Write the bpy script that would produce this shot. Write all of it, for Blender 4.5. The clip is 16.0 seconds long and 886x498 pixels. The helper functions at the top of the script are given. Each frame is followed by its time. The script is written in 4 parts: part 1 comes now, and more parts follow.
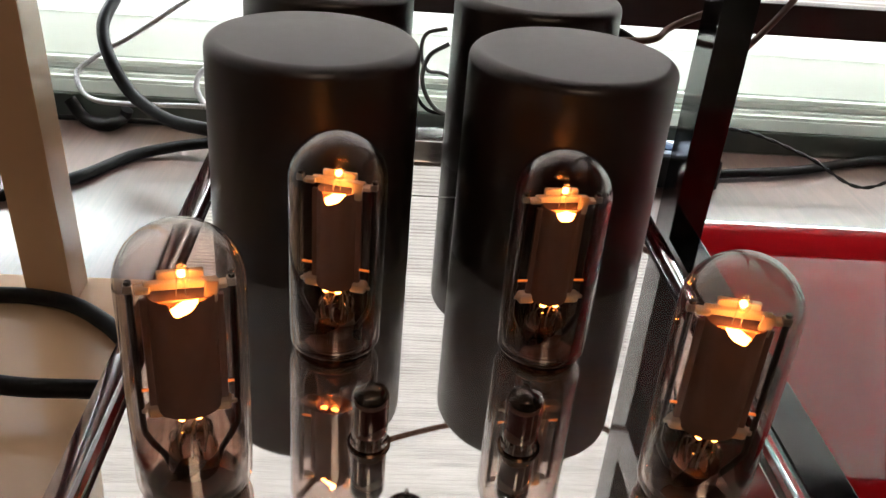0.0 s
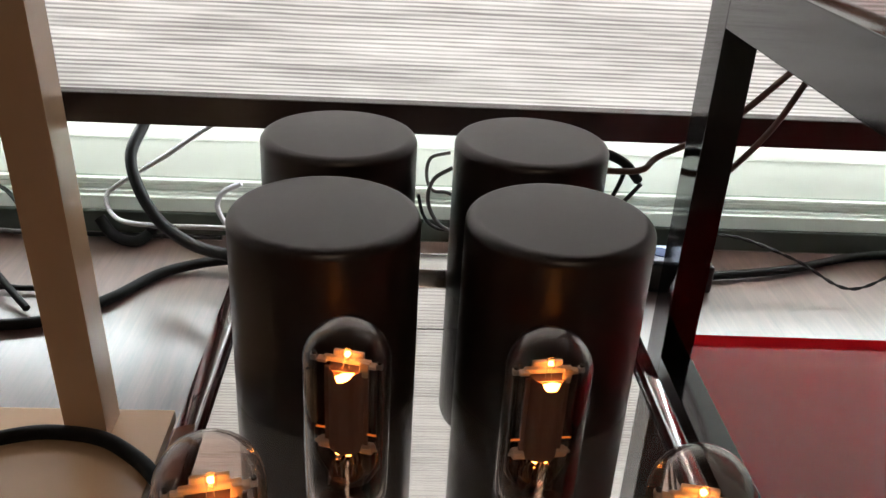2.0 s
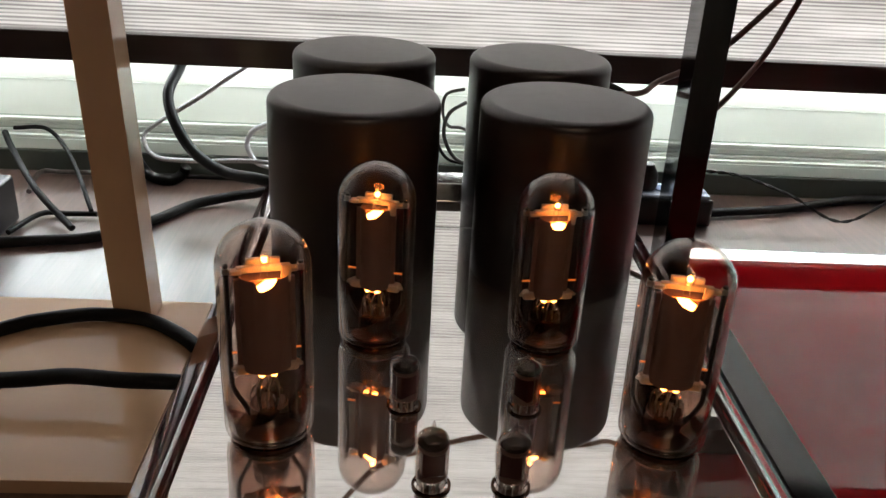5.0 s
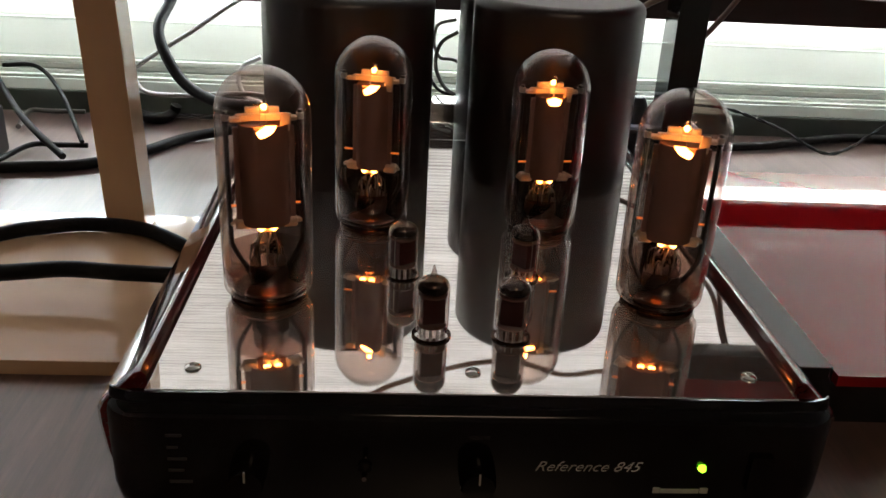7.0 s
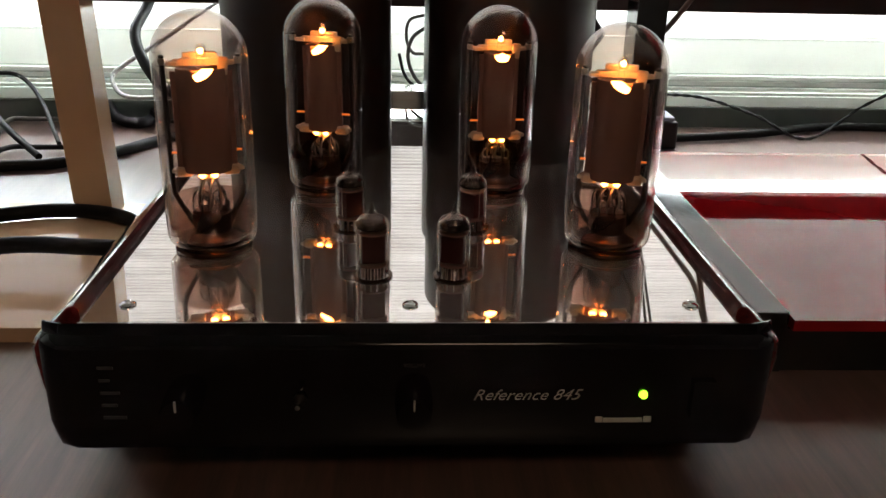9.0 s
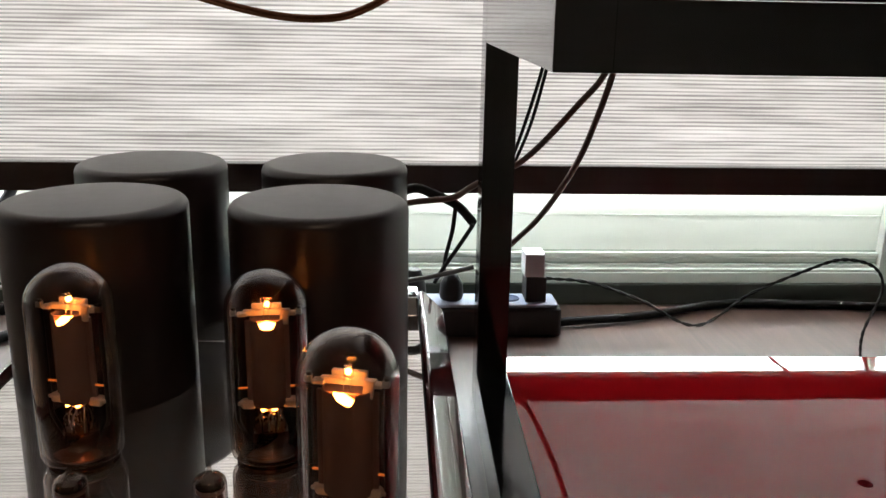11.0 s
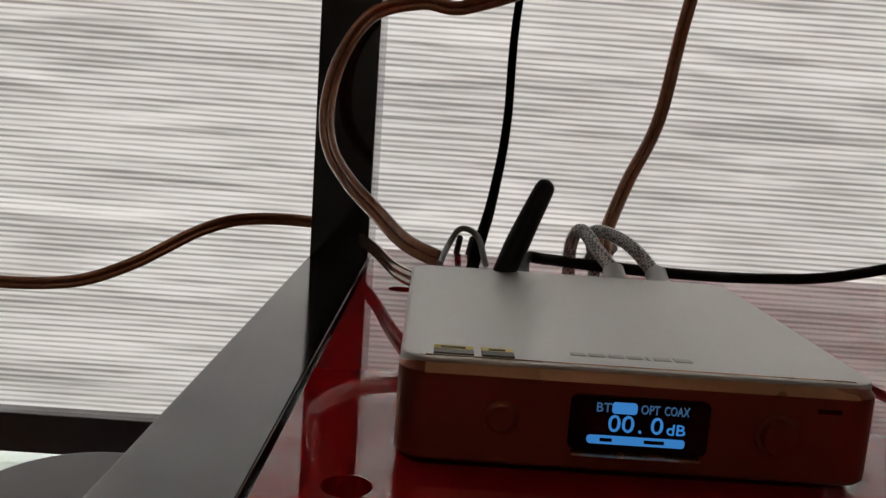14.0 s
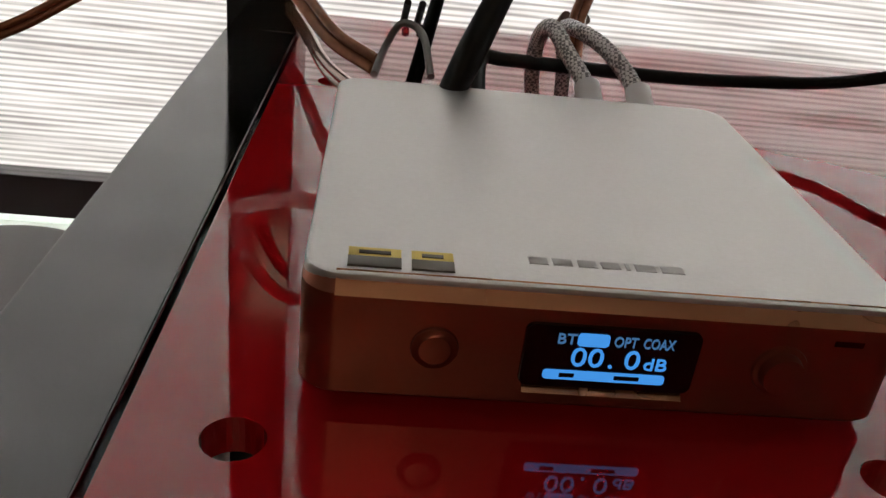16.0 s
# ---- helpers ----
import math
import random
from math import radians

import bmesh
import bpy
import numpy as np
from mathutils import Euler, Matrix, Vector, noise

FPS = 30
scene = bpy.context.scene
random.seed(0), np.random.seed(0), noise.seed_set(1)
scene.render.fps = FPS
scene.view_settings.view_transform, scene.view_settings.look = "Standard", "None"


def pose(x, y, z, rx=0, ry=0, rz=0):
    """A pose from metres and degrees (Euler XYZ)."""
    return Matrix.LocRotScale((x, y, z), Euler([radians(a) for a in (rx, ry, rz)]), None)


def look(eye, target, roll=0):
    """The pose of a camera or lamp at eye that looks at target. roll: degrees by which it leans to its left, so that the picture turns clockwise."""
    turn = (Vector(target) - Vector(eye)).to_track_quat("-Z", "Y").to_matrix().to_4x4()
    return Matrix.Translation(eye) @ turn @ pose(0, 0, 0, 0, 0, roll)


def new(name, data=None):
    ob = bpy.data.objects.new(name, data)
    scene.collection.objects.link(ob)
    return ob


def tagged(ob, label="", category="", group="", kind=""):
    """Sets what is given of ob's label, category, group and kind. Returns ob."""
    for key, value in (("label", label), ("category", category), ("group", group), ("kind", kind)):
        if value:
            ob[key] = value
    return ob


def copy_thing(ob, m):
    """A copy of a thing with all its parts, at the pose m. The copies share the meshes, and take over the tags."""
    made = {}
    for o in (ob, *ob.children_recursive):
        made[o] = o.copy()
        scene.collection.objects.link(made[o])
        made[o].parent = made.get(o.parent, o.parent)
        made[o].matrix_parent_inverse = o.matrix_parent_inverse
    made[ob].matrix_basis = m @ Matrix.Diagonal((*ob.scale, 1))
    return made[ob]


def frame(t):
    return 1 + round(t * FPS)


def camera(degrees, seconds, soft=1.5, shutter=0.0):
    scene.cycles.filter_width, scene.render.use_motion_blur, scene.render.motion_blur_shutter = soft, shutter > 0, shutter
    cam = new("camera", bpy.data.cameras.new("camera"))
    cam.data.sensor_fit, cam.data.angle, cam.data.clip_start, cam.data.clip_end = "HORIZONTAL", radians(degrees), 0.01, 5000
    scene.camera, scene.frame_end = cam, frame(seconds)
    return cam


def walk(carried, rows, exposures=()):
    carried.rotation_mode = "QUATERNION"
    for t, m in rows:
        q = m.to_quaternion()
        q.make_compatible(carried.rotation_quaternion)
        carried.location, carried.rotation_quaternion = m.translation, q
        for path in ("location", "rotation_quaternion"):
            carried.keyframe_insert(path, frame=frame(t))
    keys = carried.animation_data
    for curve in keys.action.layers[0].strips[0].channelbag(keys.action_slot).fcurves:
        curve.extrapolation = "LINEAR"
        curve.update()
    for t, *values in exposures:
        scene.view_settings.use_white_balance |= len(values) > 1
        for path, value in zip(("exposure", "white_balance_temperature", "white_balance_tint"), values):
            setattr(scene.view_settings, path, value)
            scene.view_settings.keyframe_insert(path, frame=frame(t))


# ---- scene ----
cam = camera(54.2, 16.0)
# t, x, y, z, yaw, pitch, roll
ROWS = [
    (0.0, -0.0450, -0.4689, 0.5167, -2.75, -29.09, -4.45),
    (0.5, -0.0420, -0.4698, 0.5456, -2.70, -29.32, -3.75),
    (1.0, -0.0472, -0.4681, 0.5766, -2.72, -29.38, -3.84),
    (1.5, -0.0430, -0.4647, 0.6061, -2.58, -28.60, -3.61),
    (2.0, -0.0400, -0.4825, 0.6244, -2.24, -26.54, -3.01),
    (2.5, -0.0474, -0.5152, 0.6212, -1.96, -24.00, -3.32),
    (3.0, -0.0430, -0.5357, 0.6123, -1.61, -23.72, -2.82),
    (3.5, -0.0431, -0.5635, 0.6019, -1.56, -23.73, -2.69),
    (4.0, -0.0442, -0.5817, 0.5844, -1.56, -24.23, -2.56),
    (4.2, -0.0435, -0.5859, 0.5777, -1.31, -24.85, -2.54),
    (6.3, -0.0553, -0.6331, 0.4720, -2.44, -24.04, -3.27),
    (6.5, -0.0535, -0.6346, 0.4665, -2.34, -24.15, -3.02),
    (7.0, -0.0525, -0.6475, 0.4526, -2.59, -24.43, -2.85),
    (7.5, -0.0485, -0.6565, 0.4411, -2.68, -25.01, -2.66),
    (8.0, -0.0403, -0.6691, 0.4080, -2.41, -23.81, -2.01),
    (8.2, -0.0403, -0.6745, 0.3938, -2.38, -23.56, -1.77),
    (10.5, 0.1232, -0.6359, 0.4551, -2.88, -16.79, -0.86),
    (11.0, 0.1586, -0.5833, 0.5032, -3.02, -15.56, -1.02),
    (11.5, 0.2016, -0.5112, 0.5475, -3.24, -14.49, -0.68),
    (12.0, 0.2481, -0.4328, 0.5792, -2.44, -12.24, -1.39),
    (12.5, 0.2826, -0.3629, 0.5987, -2.27, -10.45, -1.95),
    (13.0, 0.3052, -0.3014, 0.5972, -1.31, -9.16, -2.65),
    (13.5, 0.3181, -0.2338, 0.6057, -0.67, -9.00, -3.05),
    (14.0, 0.3139, -0.2051, 0.6119, -0.16, -9.48, -4.08),
    (14.5, 0.3182, -0.2007, 0.6169, -0.20, -11.08, -5.24),
    (15.0, 0.3166, -0.1721, 0.6213, -1.17, -14.45, -6.40),
    (15.5, 0.3131, -0.1435, 0.6174, -1.32, -21.08, -6.10),
    (16.0, 0.3198, -0.1383, 0.6303, -2.43, -27.71, -6.23),
]
walk(cam, [(t, pose(x, y, z, 90 + pitch, roll, yaw)) for t, x, y, z, yaw, pitch, roll in ROWS],
     exposures=[(0.0, 1.0), (1.0, 1.0), (2.0, 0.65), (4.0, 0.55), (6.5, 0.65), (7.0, 0.7), (8.0, 1.05), (8.2, 1.05), (10.5, 0.6), (11.5, 0.5), (12.0, 0.4), (12.5, 0.3), (14.0, 0.15), (15.0, 0.2), (15.5, 0.45), (16.0, 0.8)])

# ---- light ----
world = bpy.data.worlds.new("world")
scene.world = world
world.use_nodes = True
sky = world.node_tree.nodes.new("ShaderNodeTexSky")
sky.sky_type, sky.sun_disc, sky.sun_elevation, sky.sun_rotation = "NISHITA", False, radians(35), radians(20)
world.node_tree.nodes["Background"].inputs["Strength"].default_value = 0.1
world.node_tree.links.new(sky.outputs[0], world.node_tree.nodes["Background"].inputs["Color"])


def area_lamp(name, m, width, height, power, colour):
    data = bpy.data.lights.new(name, "AREA")
    data.shape, data.size, data.size_y, data.energy, data.color = "RECTANGLE", width, height, power, colour
    ob = new(name, data)
    ob.matrix_world = m
    return ob


# daylight in the window's opening, behind the blind and the frosted lower pane
area_lamp("window_daylight", look((0.2, 1.25, 0.75), (0.2, 0.0, 0.75)), 3.6, 1.9, 385, (0.93, 0.965, 1.0))
# dim warm fill, added unseen overhead to brighten the room side
area_lamp("room_fill_light", look((0.2, -1.6, 1.72), (0.2, -1.6, 0)), 0.5, 0.5, 2.8, (1.0, 0.72, 0.50))


# ---- materials ----
def shader(name):
    m = bpy.data.materials.new(name)
    m.use_nodes = True
    nt = m.node_tree
    return m, nt, nt.nodes["Principled BSDF"]


def node(nt, kind, **values):
    n = nt.nodes.new("ShaderNode" + kind)
    for k, v in values.items():
        n.inputs[k.replace("_", " ")].default_value = v
    return n


def coords(nt, scale=(1, 1, 1), what="Object"):
    tc, mp = nt.nodes.new("ShaderNodeTexCoord"), nt.nodes.new("ShaderNodeMapping")
    mp.inputs["Scale"].default_value = scale
    nt.links.new(tc.outputs[what], mp.inputs["Vector"])
    return mp.outputs["Vector"]


def ramp(nt, fac, stops):
    r = nt.nodes.new("ShaderNodeValToRGB")
    while len(r.color_ramp.elements) < len(stops):
        r.color_ramp.elements.new(0.5)
    for e, (p, c) in zip(r.color_ramp.elements, stops):
        e.position, e.color = p, (*c, 1)
    nt.links.new(fac, r.inputs["Fac"])
    return r.outputs["Color"]


def plain(name, colour, rough=0.5, metal=0.0, coat=0.0, vary=0.12, scale=60, bump=0.0, rough_vary=0.08, ior=1.5):
    """Colour with fine grain and slow wear in colour, roughness and relief."""
    m, nt, b = shader(name)
    v = coords(nt)
    fine, slow = node(nt, "TexNoise", Scale=scale, Detail=5.0), node(nt, "TexNoise", Scale=scale / 9, Detail=3.0)
    nt.links.new(v, fine.inputs["Vector"]), nt.links.new(v, slow.inputs["Vector"])
    add = nt.nodes.new("ShaderNodeMath")
    add.operation = "ADD"
    nt.links.new(fine.outputs["Fac"], add.inputs[0]), nt.links.new(slow.outputs["Fac"], add.inputs[1])
    half = nt.nodes.new("ShaderNodeMath")
    half.operation, half.inputs[1].default_value = "MULTIPLY", 0.5
    nt.links.new(add.outputs[0], half.inputs[0])
    lo, hi = [c * (1 - vary) for c in colour], [min(1, c * (1 + vary)) for c in colour]
    nt.links.new(ramp(nt, half.outputs[0], [(0.3, lo), (0.7, hi)]), b.inputs["Base Color"])
    mr = nt.nodes.new("ShaderNodeMapRange")
    mr.inputs["To Min"].default_value, mr.inputs["To Max"].default_value = max(0.0, rough - rough_vary), rough + rough_vary
    nt.links.new(slow.outputs["Fac"], mr.inputs["Value"])
    nt.links.new(mr.outputs[0], b.inputs["Roughness"])
    b.inputs["Metallic"].default_value, b.inputs["Coat Weight"].default_value, b.inputs["IOR"].default_value = metal, coat, ior
    b.inputs["Coat Roughness"].default_value = 0.03
    if bump:
        bp = node(nt, "Bump", Strength=bump, Distance=0.0006)
        nt.links.new(fine.outputs["Fac"], bp.inputs["Height"]), nt.links.new(bp.outputs[0], b.inputs["Normal"])
    return m


def wood_shader(name, dark, light, rough, scale, coat=0.0, ior=1.5, bump=0.12, coat_rough=0.03):
    """Streaky veneer; the grain runs along the axis with the smallest scale."""
    m, nt, b = shader(name)
    v = coords(nt, scale)
    n1, n2 = node(nt, "TexNoise", Scale=1.0, Detail=8.0, Roughness=0.65, Distortion=0.6), node(nt, "TexNoise", Scale=6.0, Detail=6.0, Roughness=0.7)
    nt.links.new(v, n1.inputs["Vector"]), nt.links.new(v, n2.inputs["Vector"])
    mix = nt.nodes.new("ShaderNodeMath")
    mix.operation, mix.inputs[2].default_value = "MULTIPLY_ADD", 0.0
    mix.inputs[1].default_value = 0.5
    nt.links.new(n2.outputs["Fac"], mix.inputs[0]), nt.links.new(n1.outputs["Fac"], mix.inputs[2])
    nt.links.new(ramp(nt, mix.outputs[0], [(0.45, dark), (1.0, light)]), b.inputs["Base Color"])
    mr = nt.nodes.new("ShaderNodeMapRange")
    mr.inputs["To Min"].default_value, mr.inputs["To Max"].default_value = rough - 0.06, rough + 0.08
    nt.links.new(n2.outputs["Fac"], mr.inputs["Value"]), nt.links.new(mr.outputs[0], b.inputs["Roughness"])
    bp = node(nt, "Bump", Strength=bump, Distance=0.0008)
    nt.links.new(mix.outputs[0], bp.inputs["Height"]), nt.links.new(bp.outputs[0], b.inputs["Normal"])
    b.inputs["Coat Weight"].default_value, b.inputs["IOR"].default_value, b.inputs["Coat Roughness"].default_value = coat, ior, coat_rough
    b.inputs["Coat IOR"].default_value = 1.6
    return m


def blind_shader(name):
    """Woven fabric with fine, broken, flat slubs; daylight comes through it."""
    m, nt, b = shader(name)
    out = nt.nodes["Material Output"]

    def noise_at(scale, detail, rough):
        n = node(nt, "TexNoise", Scale=1.0, Detail=detail, Roughness=rough)
        nt.links.new(coords(nt, scale), n.inputs["Vector"])
        return n.outputs["Fac"]

    def fma(x, k, y):
        n = nt.nodes.new("ShaderNodeMath")
        n.operation, n.inputs[1].default_value = "MULTIPLY_ADD", k
        nt.links.new(x, n.inputs[0]), nt.links.new(y, n.inputs[2])
        return n.outputs[0]

    half = nt.nodes.new("ShaderNodeMath")
    half.operation, half.inputs[1].default_value = "MULTIPLY", 0.50
    nt.links.new(noise_at((7, 1, 430), 3.0, 0.6), half.inputs[0])
    s = fma(noise_at((14, 1, 190), 2.0, 0.5), 0.20, half.outputs[0])
    s = fma(noise_at((3.0, 1, 16), 2.0, 0.5), 0.12, s)
    rib = node(nt, "TexWave", Scale=60.0, Distortion=1.5, Detail=3.0)
    rib.bands_direction = "Z"
    nt.links.new(coords(nt, (0.12, 1, 1)), rib.inputs["Vector"])
    s = fma(rib.outputs["Fac"], 0.25, s)
    col = ramp(nt, s, [(0.37, (0.42, 0.40, 0.385)), (0.48, (0.66, 0.64, 0.615)), (0.555, (0.84, 0.82, 0.795)), (0.66, (0.95, 0.93, 0.91))])
    nt.links.new(col, b.inputs["Base Color"])
    b.inputs["Roughness"].default_value = 0.9
    tr = node(nt, "BsdfTranslucent")
    nt.links.new(col, tr.inputs["Color"])
    mix = node(nt, "MixShader", Fac=0.19)
    nt.links.new(b.outputs[0], mix.inputs[1]), nt.links.new(tr.outputs[0], mix.inputs[2])
    nt.links.new(mix.outputs[0], out.inputs["Surface"])
    return m


def frosted_shader(name, colour):
    m, nt, b = shader(name)
    v = coords(nt, (3, 3, 20))
    n1 = node(nt, "TexNoise", Scale=1.0, Detail=3.0)
    nt.links.new(v, n1.inputs["Vector"])
    col = ramp(nt, n1.outputs["Fac"], [(0.3, [c * 0.93 for c in colour]), (0.7, colour)])
    nt.links.new(col, b.inputs["Base Color"])
    b.inputs["Roughness"].default_value = 0.35
    tr = node(nt, "BsdfTranslucent")
    nt.links.new(col, tr.inputs["Color"])
    mix = node(nt, "MixShader", Fac=0.125)
    nt.links.new(b.outputs[0], mix.inputs[1]), nt.links.new(tr.outputs[0], mix.inputs[2])
    nt.links.new(mix.outputs[0], nt.nodes["Material Output"].inputs["Surface"])
    return m


def bulb_shader(name, tint, edge=3.0):
    """Thin clear glass: see-through, with more gloss towards its edges."""
    m, nt, b = shader(name)
    tr, gl, fr = node(nt, "BsdfTransparent", Color=(*tint, 1)), node(nt, "BsdfGlossy", Roughness=0.012), node(nt, "LayerWeight", Blend=0.5)
    mix = node(nt, "MixShader")
    pw = nt.nodes.new("ShaderNodeMath")
    pw.operation, pw.inputs[1].default_value = "POWER", edge
    ad = nt.nodes.new("ShaderNodeMath")
    ad.operation, ad.inputs[1].default_value, ad.inputs[2].default_value = "MULTIPLY_ADD", 0.96, 0.022
    nt.links.new(fr.outputs["Facing"], pw.inputs[0]), nt.links.new(pw.outputs[0], ad.inputs[0])
    nt.links.new(ad.outputs[0], mix.inputs[0]), nt.links.new(tr.outputs[0], mix.inputs[1]), nt.links.new(gl.outputs[0], mix.inputs[2])
    nt.links.new(mix.outputs[0], nt.nodes["Material Output"].inputs["Surface"])
    return m


def glow(name, colour, strength):
    m, nt, b = shader(name)
    b.inputs["Emission Color"].default_value, b.inputs["Emission Strength"].default_value = (*colour, 1), strength
    b.inputs["Base Color"].default_value = (*colour, 1)
    return m


def braid_shader(name, a, c, scale=900):
    """Two-tone woven sleeve."""
    m, nt, b = shader(name)
    v = coords(nt)
    ck = node(nt, "TexChecker", Scale=scale, Color1=(*a, 1), Color2=(*c, 1))
    nt.links.new(v, ck.inputs["Vector"])
    nt.links.new(ck.outputs["Color"], b.inputs["Base Color"])
    b.inputs["Roughness"].default_value = 0.45
    return m


TABLE_WOOD = wood_shader("dark_wood_laminate", (0.036, 0.020, 0.016), (0.175, 0.097, 0.074), 0.33, (60, 4, 60), coat=0.5, ior=1.8, bump=0.05, coat_rough=0.30)
WALL = plain("wall_paint", (0.42, 0.40, 0.37), 0.85, scale=40, bump=0.2)
FLOOR = wood_shader("floor_boards", (0.09, 0.055, 0.035), (0.2, 0.13, 0.085), 0.4, (3, 40, 40))
CEILING = plain("ceiling_paint", (0.6, 0.59, 0.57), 0.9, scale=40)
BLIND = blind_shader("woven_blind")
FROST = frosted_shader("frosted_white_panel", (0.82, 0.855, 0.80))
RAIL = plain("rail_lacquer", (0.045, 0.032, 0.030), 0.2, coat=0.6, scale=30)
PANE = bulb_shader("window_glass", (0.95, 0.97, 0.96))
GROOVE = plain("groove_shadow_gap", (0.45, 0.52, 0.46), 0.5, scale=60)
SILL = plain("sill_paint", (0.07, 0.085, 0.07), 0.4, scale=30)
BLACK_GLOSS = plain("black_lacquer", (0.006, 0.007, 0.007), 0.10, rough_vary=0.03, scale=25, ior=1.75)
PANEL_BLACK = plain("front_panel_lacquer", (0.004, 0.003, 0.003), 0.10, rough_vary=0.03, scale=25, ior=1.33)
RED = plain("red_acrylic", (0.36, 0.006, 0.009), 0.018, coat=0.3, rough_vary=0.008, vary=0.06, scale=20, ior=1.58)
CREAM = plain("cream_lacquer", (0.70, 0.46, 0.28), 0.14, coat=0.5, vary=0.04, scale=20)
CHERRY = wood_shader("cherry_gloss", (0.045, 0.006, 0.008), (0.15, 0.020, 0.018), 0.10, (60, 8, 60), coat=1.0)
MIRROR = plain("polished_steel", (0.80, 0.79, 0.77), 0.025, metal=0.88, vary=0.02, rough_vary=0.01, scale=12, bump=0.06)
CAN_BLACK = plain("satin_black_paint", (0.020, 0.0110, 0.0095), 0.35, scale=500, bump=0.06, rough_vary=0.03, ior=1.65)
GLASS = bulb_shader("bulb_glass", (0.93, 0.87, 0.84))
GLASS_SMALL = bulb_shader("small_bulb_glass", (0.84, 0.78, 0.75), 2.5)
FLASH = bulb_shader("brown_getter_flash", (0.52, 0.37, 0.31), 3.5)
ANODE = plain("graphite_anode", (0.26, 0.165, 0.14), 0.6, scale=300, bump=0.1)
CERAMIC = plain("white_ceramic", (0.72, 0.66, 0.56), 0.45, scale=200)
WIRE = plain("nickel_wire", (0.5, 0.47, 0.44), 0.3, metal=1.0, scale=200)
DARK_METAL = plain("dark_metal", (0.035, 0.03, 0.028), 0.3, metal=0.8, scale=100)
CHROME = plain("chrome", (0.75, 0.74, 0.72), 0.08, metal=1.0, vary=0.03, scale=80)
COPPER_DARK = plain("bronze_socket", (0.085, 0.045, 0.028), 0.2, metal=1.0, scale=80)
HOT_WIRE = glow("white_hot_wire", (1.0, 0.36, 0.08), 30)
CRIMP = plain("crimped_bronze", (0.22, 0.145, 0.115), 0.28, metal=1.0, scale=150)
FILAMENT = glow("glowing_filament", (1.0, 0.30, 0.05), 24)
EMBER = glow("glowing_ember", (1.0, 0.25, 0.04), 0.35)
GETTER = plain("getter_mirror", (0.13, 0.11, 0.10), 0.12, metal=1.0, scale=90)
TUBE_RED = plain("reddish_anode", (0.065, 0.010, 0.011), 0.35, scale=200)
GREEN_LED = glow("green_led", (0.28, 1.0, 0.02), 3.0)
PRINT = plain("silver_print", (0.62, 0.60, 0.56), 0.4, scale=200)
PRINT_DIM = plain("grey_print", (0.05, 0.048, 0.046), 0.5, scale=200)
SILVER = plain("bead_blasted_aluminium", (0.56, 0.55, 0.53), 0.42, metal=0.85, scale=900, bump=0.08, vary=0.04)
COPPER_FACE = plain("copper_anodised_front", (0.28, 0.092, 0.056), 0.36, metal=0.85, scale=700, vary=0.05)
COPPER_EDGE = plain("polished_copper_edge", (0.74, 0.37, 0.20), 0.28, metal=1.0, scale=200, vary=0.05)
SCREEN = plain("black_screen", (0.004, 0.004, 0.006), 0.08, scale=50)
PIXEL = glow("blue_pixels", (0.06, 0.32, 0.85), 0.48)
PIXEL_DIM = glow("dim_blue_pixels", (0.07, 0.20, 0.42), 0.36)
RUBBER = plain("black_rubber", (0.012, 0.012, 0.012), 0.55, scale=200, bump=0.1, ior=1.25)
CABLE_BLACK = plain("matt_black_cable", (0.006, 0.006, 0.006), 0.9, scale=150, ior=1.06)
CABLE_GREY = plain("grey_cable", (0.10, 0.095, 0.09), 0.45, scale=150)
CABLE_BROWN = plain("brown_cable", (0.13, 0.075, 0.055), 0.35, scale=150)
COPPER_CABLE = plain("clear_copper_cable", (0.30, 0.12, 0.06), 0.22, metal=0.35, coat=0.8, scale=250, vary=0.3)
BRAID = braid_shader("grey_braid", (0.72, 0.72, 0.72), (0.16, 0.16, 0.17))
SOCKET_WHITE = plain("bluish_white_plastic", (0.40, 0.46, 0.58), 0.35, scale=100, vary=0.05)
SOCKET_BLUE = plain("dark_blue_plastic", (0.012, 0.035, 0.11), 0.35, scale=100)
MAROON = plain("maroon_lacquer", (0.035, 0.006, 0.006), 0.22, scale=40)
WHITE_PLASTIC = plain("white_plastic", (0.72, 0.73, 0.76), 0.35, scale=100, vary=0.04)
BLACK_PLASTIC = plain("black_plastic", (0.014, 0.014, 0.015), 0.38, scale=120)
GOLD = plain("yellow_label", (0.72, 0.55, 0.10), 0.45, scale=100)
DARK_LABEL = plain("dark_label", (0.10, 0.085, 0.06), 0.45, scale=100)
ENGRAVED = plain("engraved_grey", (0.40, 0.395, 0.39), 0.5, scale=100)


# ---- building helpers ----
def part(name, bm, material, parent=None, label="", smooth=True):
    """Links a bmesh as one mesh object, under parent if there is one."""
    me = bpy.data.meshes.new(name)
    bmesh.ops.recalc_face_normals(bm, faces=bm.faces)
    bm.to_mesh(me)
    bm.free()
    me.materials.append(material)
    if smooth:
        me.shade_smooth()
        me.set_sharp_from_angle(angle=radians(38))
    ob = new(name, me)
    ob.parent = parent
    if smooth and len(me.polygons) < 420:
        ob.modifiers.new("weighted", "WEIGHTED_NORMAL").keep_sharp = True
    if label:
        ob["label"] = label
    return ob


def thing(name, label, category, m=None, group="", kind=""):
    ob = new(name)
    ob.empty_display_size = 0.02
    if m is not None:
        ob.matrix_basis = m
    return tagged(ob, label, category, group, kind)


